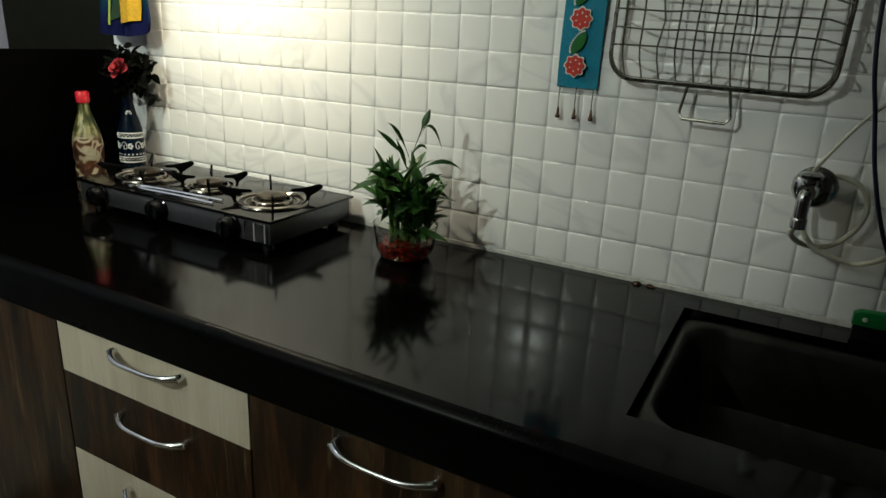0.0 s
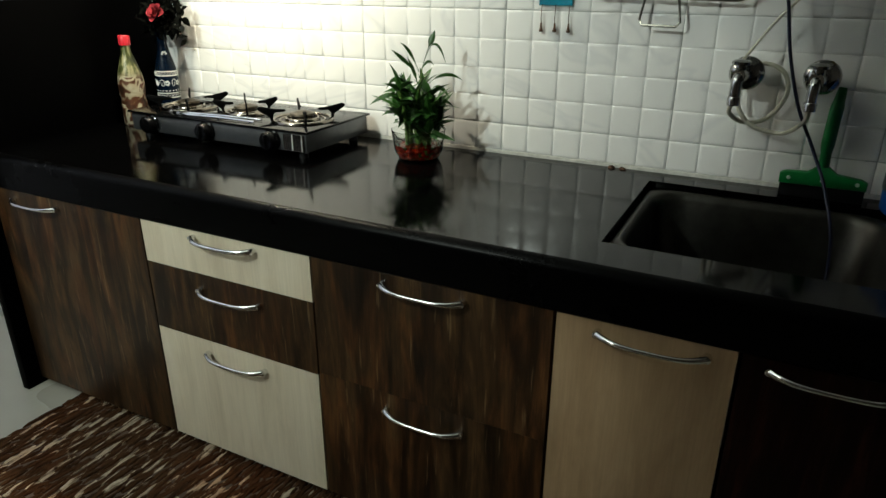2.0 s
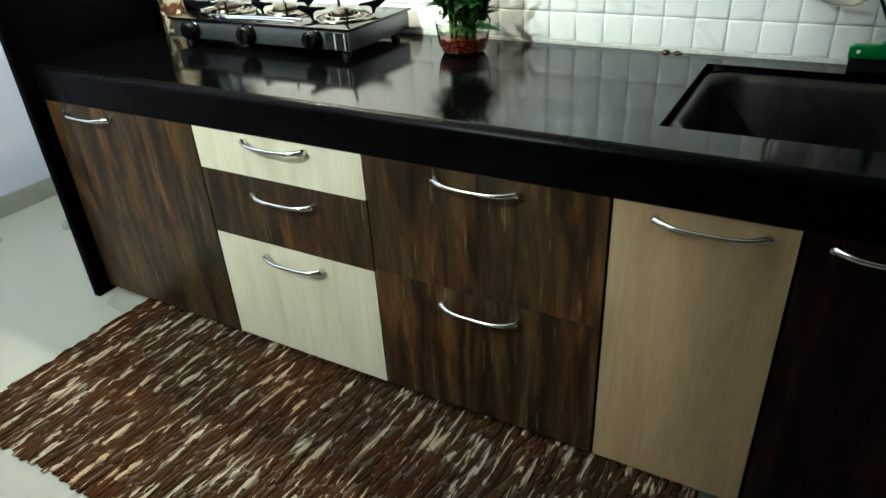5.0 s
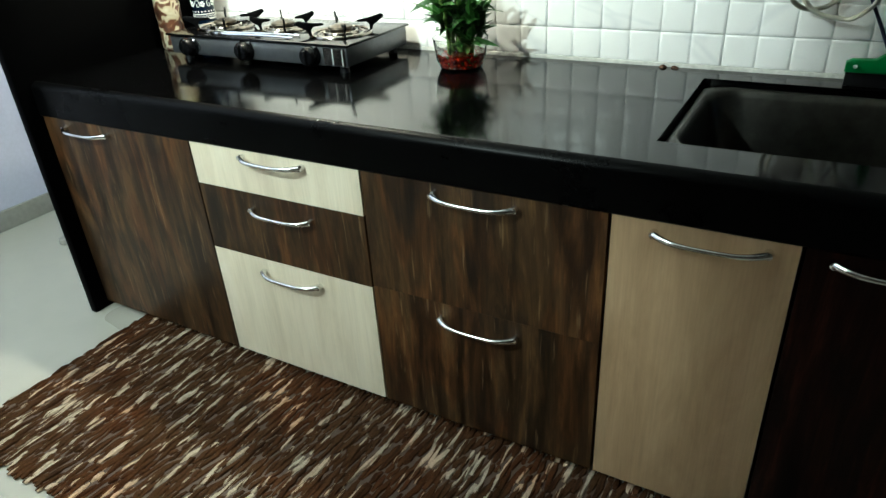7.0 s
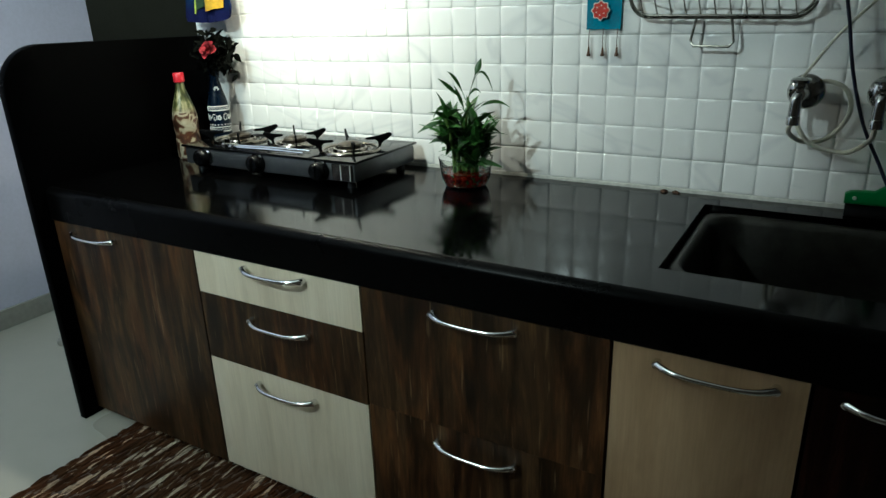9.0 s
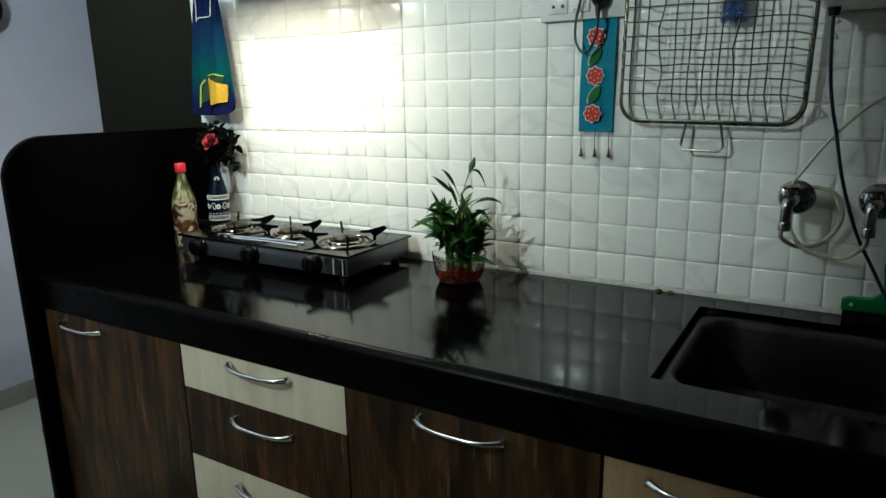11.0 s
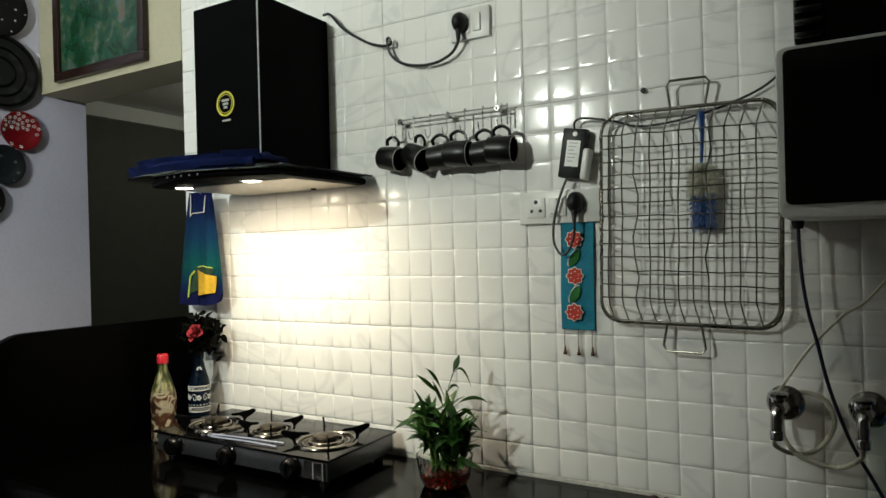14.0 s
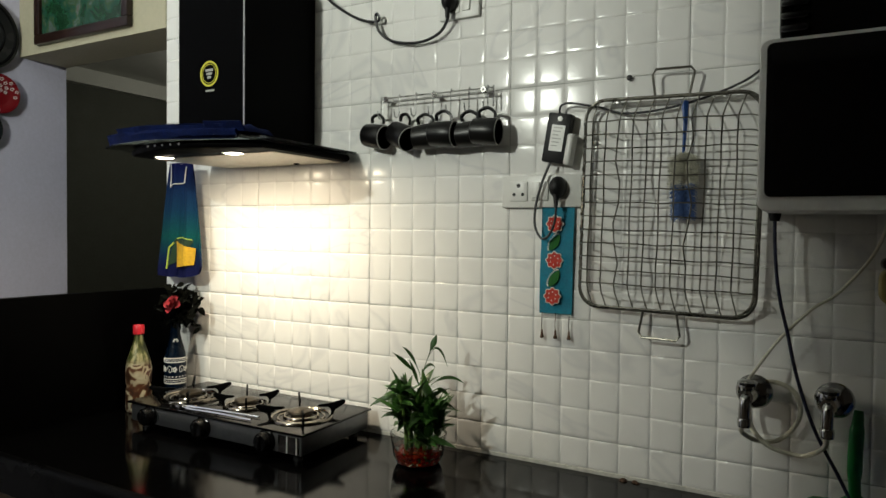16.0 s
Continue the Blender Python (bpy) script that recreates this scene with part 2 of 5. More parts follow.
def spline(points, steps=6):
    pts = [Vector(p) for p in points]
    pts = [2 * pts[0] - pts[1]] + pts + [2 * pts[-1] - pts[-2]]
    out = []
    for a, b, c, d in zip(pts, pts[1:], pts[2:], pts[3:]):
        for i in range(steps):
            t = i / steps
            out.append(0.5 * (2 * b + (c - a) * t + (2 * a - 5 * b + 4 * c - d) * t * t + (3 * b - a - 3 * c + d) * t ** 3))
    return out + [pts[-2]]


def tube(points, r, seg=8, bm=None, closed=False, flat=1.0):
    """Sweeps a round section of radius r (a number, or one for each point) along the points."""
    tmp = bmesh.new()
    pts = [Vector(p) for p in points]
    n = len(pts)
    rad = r if isinstance(r, (list, tuple)) else [r] * n
    rings, side = [], None
    for i, p in enumerate(pts):
        d = (pts[(i + 1) % n] - pts[i - 1]) if closed else (pts[min(i + 1, n - 1)] - pts[max(i - 1, 0)])
        d = d.normalized() if d.length > 1e-9 else Vector((0, 0, 1))
        if side is None:
            side = d.orthogonal().normalized()
        side = (side - d * side.dot(d))
        side = side.normalized() if side.length > 1e-6 else d.orthogonal().normalized()
        up = d.cross(side)
        rings.append([tmp.verts.new(p + rad[i] * (math.cos(2 * math.pi * k / seg) * side + flat * math.sin(2 * math.pi * k / seg) * up)) for k in range(seg)])
    pairs = list(zip(rings, rings[1:])) + ([(rings[-1], rings[0])] if closed else [])
    for a, b in pairs:
        for k in range(seg):
            tmp.faces.new((a[k], a[(k + 1) % seg], b[(k + 1) % seg], b[k]))
    if not closed:
        tmp.faces.new(list(reversed(rings[0])))
        tmp.faces.new(rings[-1])
    bmesh.ops.recalc_face_normals(tmp, faces=tmp.faces)
    return tmp if bm is None else joined(bm, tmp)


def slab(outline, depth, r=0.0, bm=None, m=None, seg=2):
    """A flat outline of (x, y) pairs, depth thick along +z."""
    tmp = bmesh.new()
    low = [tmp.verts.new((x, y, 0)) for x, y in outline]
    f = tmp.faces.new(low)
    ext = bmesh.ops.extrude_face_region(tmp, geom=[f])
    bmesh.ops.translate(tmp, verts=[v for v in ext["geom"] if isinstance(v, bmesh.types.BMVert)], vec=(0, 0, depth))
    bmesh.ops.recalc_face_normals(tmp, faces=tmp.faces)
    if r:
        rim = [e for e in tmp.edges if abs(e.verts[0].co.z - e.verts[1].co.z) < 1e-6]
        rounded(tmp, rim, r, seg)
    if m is not None:
        bmesh.ops.transform(tmp, matrix=m, verts=tmp.verts)
    return tmp if bm is None else joined(bm, tmp)


def grid_sheet(nx, ny, fn, thick=0.0):
    """A sheet of nx by ny quads, its points from fn(u, v), with a thickness."""
    tmp = bmesh.new()
    v = [[tmp.verts.new(fn(i / nx, j / ny)) for i in range(nx + 1)] for j in range(ny + 1)]
    for j in range(ny):
        for i in range(nx):
            tmp.faces.new((v[j][i], v[j][i + 1], v[j + 1][i + 1], v[j + 1][i]))
    if thick:
        bmesh.ops.recalc_face_normals(tmp, faces=tmp.faces)
        bmesh.ops.solidify(tmp, geom=list(tmp.faces), thickness=thick)
    return tmp


# faces of the front wall: x along it, the tiles' face at y = 0
STAND = Matrix.Rotation(radians(90), 4, "X")  # turns a slab's (x, y, depth) into (x, z, -depth)


def structure(name, bm, material, label, category):
    return tagged(part(name, bm, material, None, label, smooth=False), label, category, kind="structure")


# ---- the room ----
CELL, J0 = 0.075, 0.855
WALL_L, WALL_R, TOP = -1.347, 1.95, 2.75
COUNTER, FRONT = 0.771, -0.675

floor = structure("floor", box(-5.1, 2.05, -2.75, 4.1, -0.12, 0.0), M["floor"], "polished cream floor of large smooth tiles", "floor")
wall_north = structure("wall_north", box(WALL_L, WALL_R + 0.1, 0.0068, 0.2, 0.0, TOP), M["white_wall"], "kitchen wall clad in white marbled square-relief tiles", "wall")
structure("wall_lintel", box(-2.268, WALL_L, -0.004, 0.2, 2.10, TOP), M["cream_wall"], "cream painted wall above the doorway opening", "wall")
structure("wall_west", box(-2.42, -2.27, -2.75, 0.2, 0.0, TOP), M["lavender_wall"], "pale lavender painted wall with decorative plates", "wall")
structure("wall_south", box(-2.42, -0.41, -2.75, -2.6, 0.0, TOP), M["far_wall"], "unseen closing wall facing the worktop, dark to cut bounced light", "wall")
# unseen beam, added to keep the lamp off the right-hand wall and sink
structure("wall_shade_beam", box(-0.495, -0.41, -2.05, -1.95, 1.85, TOP), M["far_wall"], "unseen beam added to shade the sink and right-hand wall", "wall")
# unseen wall set forward so that its corner shades the sink side
structure("wall_south_shade", box(-0.41, WALL_R + 0.1, -2.75, -1.95, 0.0, TOP), M["far_wall"], "unseen wall set forward to shade the sink side", "wall")
structure("wall_east", box(WALL_R, WALL_R + 0.1, -1.95, 0.0, 0.0, TOP), M["far_wall"], "unseen end wall of the kitchen, dark to cut bounced light", "wall")
structure("ceiling", box(-5.1, 2.05, -2.75, 4.1, TOP, TOP + 0.12), M["white_wall"], "plain white painted ceiling", "ceiling")
structure("baseboard", box(-2.27, -2.256, -2.6, 0.2, 0.0, 0.085, 0.002), M["skirting"], "grey stone skirting along the painted wall", "baseboard")
# the hall behind the doorway; its gloom is put into the wall colour
structure("wall_hall_west", box(-5.0, -4.87, 0.2, 4.0, 0.0, TOP), M["dim_wall"], "wall of the room beyond, paint darkened for its gloom", "wall")
structure("trim_hall", box(-4.87, -4.80, 0.2, 3.95, TOP - 0.13, TOP), M["white_wall"], "pale cornice beam in the room beyond", "trim")
structure("wall_hall_north", box(-4.87, 0.0, 3.9, 4.05, 0.0, TOP), M["dim_wall"], "back wall of the room beyond, paint darkened for its gloom", "wall")
structure("wall_hall_east", box(-0.1, 0.0, 0.2, 3.9, 0.0, TOP), M["dim_wall"], "side wall of the room beyond, paint darkened for its gloom", "wall")
structure("wall_hall_south", box(-4.87, -2.42, 0.05, 0.2, 0.0, TOP), M["dim_wall"], "front wall of the room beyond, paint darkened for its gloom", "wall")

# ---- worktop ----
SINK = (0.43, 0.945, -0.545, -0.085)  # x0, x1, y0, y1 of the basin's opening


def countertop():
    t = thing("countertop", (0, 0, 0), "polished black granite worktop with a thick rounded front edge", "countertop")
    bm = bmesh.new()
    x0, x1, y0, y1 = -1.305, WALL_R - 0.005, FRONT + 0.022, -0.003
    s = SINK
    for a in ((x0, s[0], y0, y1), (s[1], x1, y0, y1), (s[0], s[1], y0, s[2]), (s[0], s[1], s[3], y1)):
        box(*a, COUNTER - 0.03, COUNTER, 0, bm=bm)
    bmesh.ops.remove_doubles(bm, verts=bm.verts, dist=1e-5)
    part("worktop_slab", bm, M["granite"], t)
    # the thick front edge, rounded above
    prof = [(FRONT + 0.022, COUNTER)] + [(FRONT + 0.022 - 0.022 * math.sin(a), COUNTER - 0.022 + 0.022 * math.cos(a)) for a in [radians(d) for d in range(10, 91, 10)]] + [(FRONT, COUNTER - 0.096), (FRONT + 0.004, COUNTER - 0.1), (FRONT + 0.022, COUNTER - 0.1)]
    bm = slab(prof, x1 - x0)
    bmesh.ops.transform(bm, matrix=Matrix.Translation((x0, 0, 0)) @ Matrix(((0, 0, 1, 0), (1, 0, 0, 0), (0, 1, 0, 0), (0, 0, 0, 1))), verts=bm.verts)
    bmesh.ops.recalc_face_normals(bm, faces=bm.faces)
    part("front_edge", bm, M["edge_granite"], t)
    return t


countertop()
structure("trim_caulk", box(WALL_L + 0.04, WALL_R - 0.01, -0.0012, 0.006, COUNTER - 0.001, 0.7803, 0.0012), M["caulk"], "white caulk joint between worktop and tiles", "trim")


def granite_partition():
    t = thing("granite_partition", (-1.309, 0, 0), "upright black granite side slab with a rounded front corner", "partition")
    pts = [(-0.003, 0.0), (-0.003, 1.165)]
    pts += [(-0.59 - 0.125 * math.sin(radians(a)), 1.045 + 0.125 * math.cos(radians(a))) for a in range(0, 91, 9)]
    pts += [(-0.715, 0.0)]
    bm = slab(pts, 0.032, 0.003, m=Matrix(((0, 0, -1, 0), (1, 0, 0, 0), (0, 1, 0, 0), (0, 0, 0, 1))))
    bmesh.ops.recalc_face_normals(bm, faces=bm.faces)
    part("slab", bm, M["honed_granite"], t)


granite_partition()


def bow_handle(parent, at, length=0.185):
    """A chrome bow handle, thicker and flattened at its feet."""
    pts, rad = [], []
    for i in range(17):
        u = i / 16 * 2 - 1
        pts.append((u * length / 2, -0.008 - 0.024 * (1 - u ** 4), -0.002 * (1 - u * u)))
        rad.append(0.0045 + 0.0035 * abs(u) ** 3)
    bm = tube(pts, rad, 10)
    for s in (-1, 1):
        lathe([(0, 0.0), (0.008, 0.0), (0.0085, 0.006), (0.007, 0.014), (0, 0.016)], 12, bm, Matrix.Translation((s * length / 2, 0, 0)) @ STAND)
    return part("handle", bm, M["chrome"], parent, "chrome bow handle", at=at)


def cabinet(x0, x1, fronts, label, side=COUNTER - 0.032):
    """A base unit from x0 to x1. fronts: (z0, z1, material, kind, handle's centre)."""
    t = thing("base_cabinet", ((x0 + x1) / 2, FRONT, 0), label, "cabinet", "base units under the worktop")
    w = (x1 - x0) / 2
    bm = box(-w + 0.001, -w + 0.018, 0.026, 0.64, 0.02, side)
    box(w - 0.018, w - 0.001, 0.026, 0.64, 0.02, side, bm=bm)
    box(-w + 0.018, w - 0.018, 0.026, 0.64, 0.02, 0.036, bm=bm)
    box(-w + 0.018, w - 0.018, 0.625, 0.64, 0.036, side, bm=bm)
    part("body", bm, M["carcass"], t, smooth=False)
    part("plinth", box(-w + 0.001, w - 0.001, 0.05, 0.066, 0.0, 0.018), M["rubber"], t)
    for z0, z1, material, kind, hz, hx in fronts:
        f = part(kind, box(-w + 0.0015, w - 0.0015, 0.004, 0.024, z0 + 0.0004, z1 - 0.0004), M[material], t, smooth=False)
        if hz:
            bow_handle(f, (hx - (x0 + x1) / 2, 0.004, hz + 0.006))
    return t


LOW, HIGH = 0.028, COUNTER - 0.088
cabinet(-1.302, -0.695, [(LOW, HIGH, "dark_wood", "door", 0.640, -1.11)], "dark walnut laminate base cabinet with one door")
cabinet(-0.693, -0.167, [(0.559, HIGH, "cream_wood", "drawer", 0.648, -0.42), (0.370, 0.559, "dark_wood", "drawer", 0.508, -0.42), (LOW, 0.370, "cream_wood", "drawer", 0.326, -0.424)], "cream and dark brown three-drawer base cabinet")
cabinet(-0.165, 0.386, [(0.378, HIGH, "dark_wood", "drawer", 0.640, 0.111), (LOW, 0.378, "dark_wood", "drawer", 0.330, 0.111)], "dark walnut laminate base cabinet with two deep drawers")
cabinet(0.390, 0.700, [(LOW, HIGH, "tan_wood", "door", 0.643, 0.561)], "tan oak laminate base cabinet with one door", COUNTER - 0.215)
cabinet(0.704, 1.25, [(LOW, HIGH, "dark_red_shaded", "door", 0.647, 0.84)], "dark red-brown laminate base cabinet under the sink, darkened for shade", COUNTER - 0.215)
cabinet(1.254, 1.90, [(LOW, HIGH, "dark_red_shaded", "door", 0, 0)], "dark red-brown laminate end base cabinet, darkened for shade")

# ---- sink ----
P = plain
M.update({
    # far darker than steel: shade over the basin is put into the colour
    "sink_steel": P("shade_dark_sink_steel", (0.066, 0.064, 0.057), 0.42, 1.0, vary=0.2, scale=30),
    "blue_towel": P("navy_terry_cloth", (0.004, 0.010, 0.058), 0.95, vary=0.35, scale=260, bump=0.9, spec=0.1),
    "red": P("red_plastic", (0.55, 0.02, 0.035), 0.4, vary=0.1),
    "petal": P("red_cloth_petal", (0.24, 0.006, 0.014), 0.8, vary=0.25),
    "tray": P("heat_stained_steel", (0.30, 0.27, 0.23), 0.16, 1.0, vary=0.3, scale=45),
    "dark_chrome": P("tarnished_chrome", (0.50, 0.50, 0.49), 0.14, 1.0, vary=0.2, bump=0.03),
    "leaf": P("bamboo_leaf", (0.050, 0.145, 0.024), 0.36, vary=0.55, scale=18),
    "stalk": P("bamboo_stalk", (0.13, 0.22, 0.045), 0.4, vary=0.3, scale=30),
    "dark_leaf": P("dark_cloth_leaf", (0.0035, 0.004, 0.003), 0.9, vary=0.4, spec=0.05),
    "pebble": P("red_glass_pebble", (0.50, 0.04, 0.015), 0.2, vary=0.5, scale=30),
    "teal_cloth": P("turquoise_felt", (0.012, 0.20, 0.30), 0.9, vary=0.15, scale=220, bump=0.6),
    "flower_red": P("red_felt_flower", (0.52, 0.045, 0.03), 0.85, vary=0.2, scale=120),
    "felt_green": P("green_felt_leaf", (0.012, 0.13, 0.02), 0.85, vary=0.2, scale=120),
    "bead": P("white_bead", (0.75, 0.74, 0.66), 0.3, vary=0.05),
    "copper": P("aged_copper_bell", (0.10, 0.055, 0.035), 0.5, 0.8, vary=0.3),
    "green_plastic": P("green_plastic", (0.006, 0.17, 0.035), 0.4, vary=0.12),
    "blue_plastic": P("blue_plastic", (0.008, 0.07, 0.30), 0.35, vary=0.1),
    "yellow": P("yellow_plastic", (0.36, 0.29, 0.10), 0.45, vary=0.1),
    "sponge": P("cream_bristle", (0.66, 0.65, 0.54), 0.95, vary=0.3, scale=200, bump=0.9),
    "blue_bristle": P("blue_bristle", (0.12, 0.22, 0.50), 0.9, vary=0.3, scale=200, bump=0.9),
    "hose": P("milky_plastic_hose", (0.55, 0.53, 0.43), 0.4, vary=0.1),
    "frame_wood": P("dark_red_wood", (0.020, 0.007, 0.004), 0.35, vary=0.35, scale=60, stretch=(1, 1, 1)),
    "hood_filter": P("warm_steel_filter", (0.55, 0.50, 0.42), 0.38, 0.75, vary=0.1, scale=80),
    "grey_paint": P("grey_blue_enamel", (0.125, 0.13, 0.138), 0.32, 0.7, vary=0.1),
    "vase_blue": P("dark_blue_paint", (0.0017, 0.0065, 0.017), 0.28, vary=0.2, spec=0.2),
    "white_paint": P("white_pattern_paint", (0.66, 0.66, 0.64), 0.6, vary=0.08),
    "yellow_ring": P("yellow_print", (0.62, 0.58, 0.05), 0.45, vary=0.05),
    "grey_print": P("grey_print", (0.40, 0.40, 0.38), 0.45, vary=0.05),
    "cable": P("black_cable_sheath", (0.008, 0.008, 0.012), 0.4, vary=0.2),
    "navy_cable": P("navy_cable_sheath", (0.008, 0.010, 0.035), 0.35, vary=0.2),
    "canopy_glass": glass("hood_glass", (0.16, 0.18, 0.18), 0.0, 1.15),
    "clear_glass": glass("clear_glass", (0.95, 0.97, 0.95)),
    "water": glass("tinted_water", (0.95, 0.62, 0.45), ior=1.33),
    "lamp_on": glowing("lit_lamp_lens", (1.0, 0.90, 0.74), 30),
    "tube_on": glowing("lit_tube", (0.88, 0.95, 1.0), 12),
})


def rrect(x0, x1, y0, y1, r, n=6):
    pts = []
    for cx, cy, a0 in ((x1 - r, y1 - r, 0), (x0 + r, y1 - r, 90), (x0 + r, y0 + r, 180), (x1 - r, y0 + r, 270)):
        pts += [(cx + r * math.cos(radians(a0 + 90 * k / n)), cy + r * math.sin(radians(a0 + 90 * k / n))) for k in range(n + 1)]
    return pts


def kitchen_sink():
    t = thing("kitchen_sink", ((SINK[0] + SINK[1]) / 2, (SINK[2] + SINK[3]) / 2, COUNTER), "dull stainless steel kitchen sink sunk into the worktop, darkened for shade", "sink")
    w, d = (SINK[1] - SINK[0]) / 2, (SINK[3] - SINK[2]) / 2
    bm = bmesh.new()
    loops = [(0.001, 0.001, -0.030), (0.006, 0.030, -0.018), (0.012, 0.055, -0.013), (0.018, 0.065, -0.013), (0.023, 0.070, -0.018), (0.028, 0.072, -0.032), (0.046, 0.075, -0.165), (0.075, 0.07, -0.188), (0.16, 0.06, -0.192)]
    last = None
    for inset, r, z in loops:
        ring = [bm.verts.new((x, y, z)) for x, y in rrect(-w + inset, w - inset, -d + inset, d - inset, max(r, 0.001))]
        if last:
            n = len(ring)
            for k in range(n):
                bm.faces.new((last[k], last[(k + 1) % n], ring[(k + 1) % n], ring[k]))
        last = ring
    bm.faces.new(last)
    bmesh.ops.recalc_face_normals(bm, faces=bm.faces)
    for f in bm.faces:
        if f.normal.z < -0.2:
            f.normal_flip()
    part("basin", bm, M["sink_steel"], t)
    part("drain", lathe([(0, -0.190), (0.022, -0.190), (0.026, -0.187), (0.038, -0.186), (0.042, -0.190)], 24), M["chrome"], t)


kitchen_sink()

# ---- gas stove ----
M["burner_dark"] = P("sooty_steel", (0.022, 0.020, 0.018), 0.32, 0.8, vary=0.4, scale=60)
M["brass_head"] = P("dulled_burner_metal", (0.085, 0.07, 0.052), 0.4, 0.9, vary=0.3, scale=70)


def gas_stove():
    t = thing("gas_stove", (-0.762, -0.178, COUNTER), "three-burner gas stove with a black glass top on short feet", "stove")
    part("body", box(-0.335, 0.335, -0.15, 0.148, 0.020, 0.073, 0.006, 2), M["grey_paint"], t, "grey enamelled steel body")
    part("glass_top", box(-0.343, 0.343, -0.158, 0.154, 0.0735, 0.0805, 0.003, 2), M["black_gloss"], t, "glossy black glass top")
    for x in (-0.3, 0.3):
        for y in (-0.12, 0.12):
            part("foot", lathe([(0, 0), (0.014, 0), (0.012, 0.019), (0, 0.0195)], 14), M["rubber"], t, at=(x, y, 0))
    trim = box(0.258, 0.330, -0.1525, -0.150, 0.024, 0.069, 0.001, 1)
    part("trim_plate", trim, M["tray"], t, "bright steel corner plate")
    for i, (a, b) in enumerate((((0.290, 0.068), (0.290, 0.025)), ((0.322, 0.068), (0.322, 0.025)))):
        part("trim_line", tube([(a[0], -0.1535, a[1]), (b[0], -0.1535, b[1])], 0.0013, 6), M["white_plastic"], t)
    for bx, by, r in ((-0.205, -0.036, 0.084), (0.012, -0.018, 0.066), (0.232, -0.030, 0.086)):
        ring = part("burner", lathe([(0.020, 0.001), (r, 0.001), (r - 0.004, 0.0035), (r - 0.016, 0.0015), (0.050, 0.0015), (0.036, 0.003), (0.030, 0.006), (0.02, 0.010)], 40), M["burner_dark"], t, "dark burner tray with bright rings", at=(bx, by, 0.0805))
        for rr, w, hh in ((r - 0.003, 0.0055, 0.0085), (r - 0.021, 0.0035, 0.0055), (0.046, 0.005, 0.0105)):
            part("chrome_ring", lathe([(rr - w, 0.001), (rr - w, hh * 0.6), (rr - w * 0.3, hh), (rr + w * 0.4, hh * 0.9), (rr + w, hh * 0.35), (rr + w, 0.001)], 44), M["tray"], ring)
        part("burner_head", lathe([(0, 0.028), (0.014, 0.028), (0.020, 0.026), (0.034, 0.022), (0.036, 0.017), (0.030, 0.012), (0.03, 0.006), (0, 0.006)], 30), M["brass_head"], ring, "heat-dulled burner cap")
        for k in range(4):
            a = radians(44 + 90 * k)
            prof = [(0.090, 0.0), (0.095, 0.016), (0.114, 0.027), (0.126, 0.036), (0.125, 0.042), (0.117, 0.045), (0.106, 0.042), (0.076, 0.036), (0.050, 0.034), (0.045, 0.030), (0.052, 0.027), (0.076, 0.026), (0.084, 0.018), (0.083, 0.0)]
            s = r / 0.088
            bm = slab([(p * s, q) for p, q in prof], 0.005, 0.001)
            m = Matrix.Rotation(a, 4, "Z") @ Matrix.Translation((0, 0.0025, 0)) @ STAND
            bmesh.ops.transform(bm, matrix=m, verts=bm.verts)
            part("pan_support", bm, M["black_satin"], ring, "black cast iron arm")
    for kx in (-0.246, -0.021, 0.219):
        k = part("knob", lathe([(0.030, 0), (0.030, 0.003), (0.026, 0.006), (0.025, 0.024), (0.021, 0.029), (0, 0.030)], 28, None, STAND), M["black_gloss"], t, "glossy black control knob", at=(kx, -0.151, 0.047))
        part("grip", box(-0.004, 0.004, -0.035, -0.026, -0.019, 0.019, 0.002), M["black_gloss"], k)
    return t


gas_stove()


def tongs():
    t = thing("kitchen_tongs", (-0.78, -0.305, 0.8565), "slim chrome tongs lying on the stove", "tongs", turn=4)
    for s in (-1, 1):
        part("arm", tube(spline([(-0.13, s * 0.002, 0.0), (-0.08, s * 0.010, 0.001), (0.04, s * 0.012, 0.002), (0.16, s * 0.016, 0.0)], 5), [0.0046] * 6 + [0.0036] * 10, 8, flat=0.8), M["chrome"], t)
    part("hinge", box(-0.14, -0.10, -0.010, 0.010, -0.005, 0.006, 0.003), M["chrome"], t)


tongs()

# ---- bottles and plant beside the stove ----


def collage_material():
    m, n, l, b = shader("painted_paper_collage")
    vec = coords(n, l, (1, 1, 1))
    a = noise_tex(n, l, vec, 22, 2, 0.5, 0.6)
    body = ramp(n, l, a, ((0.36, (0.02, 0.010, 0.006)), (0.47, (0.06, 0.022, 0.010)), (0.50, (0.085, 0.034, 0.016)), (0.525, (0.32, 0.28, 0.19)), (0.58, (0.40, 0.36, 0.26)), (0.62, (0.42, 0.38, 0.28)), (0.66, (0.09, 0.03, 0.018))))
    stripe = ramp(n, l, noise_tex(n, l, coords(n, l, (60, 60, 5)), 1.0, 3), ((0.40, (0.02, 0.025, 0.006)), (0.50, (0.07, 0.08, 0.02)), (0.60, (0.30, 0.28, 0.15))))
    tc = n.new("ShaderNodeTexCoord")
    sep = n.new("ShaderNodeSeparateXYZ")
    l.new(tc.outputs["Object"], sep.inputs[0])
    top = n.new("ShaderNodeMapRange")
    top.inputs[1].default_value, top.inputs[2].default_value = 0.150, 0.175
    l.new(sep.outputs["Z"], top.inputs[0])
    l.new(mixed(n, l, top.outputs[0], body, stripe), b.inputs["Base Color"])
    b.inputs["Roughness"].default_value = 0.35
    bumped(n, l, b, a, 0.3, 0.001)
    return m


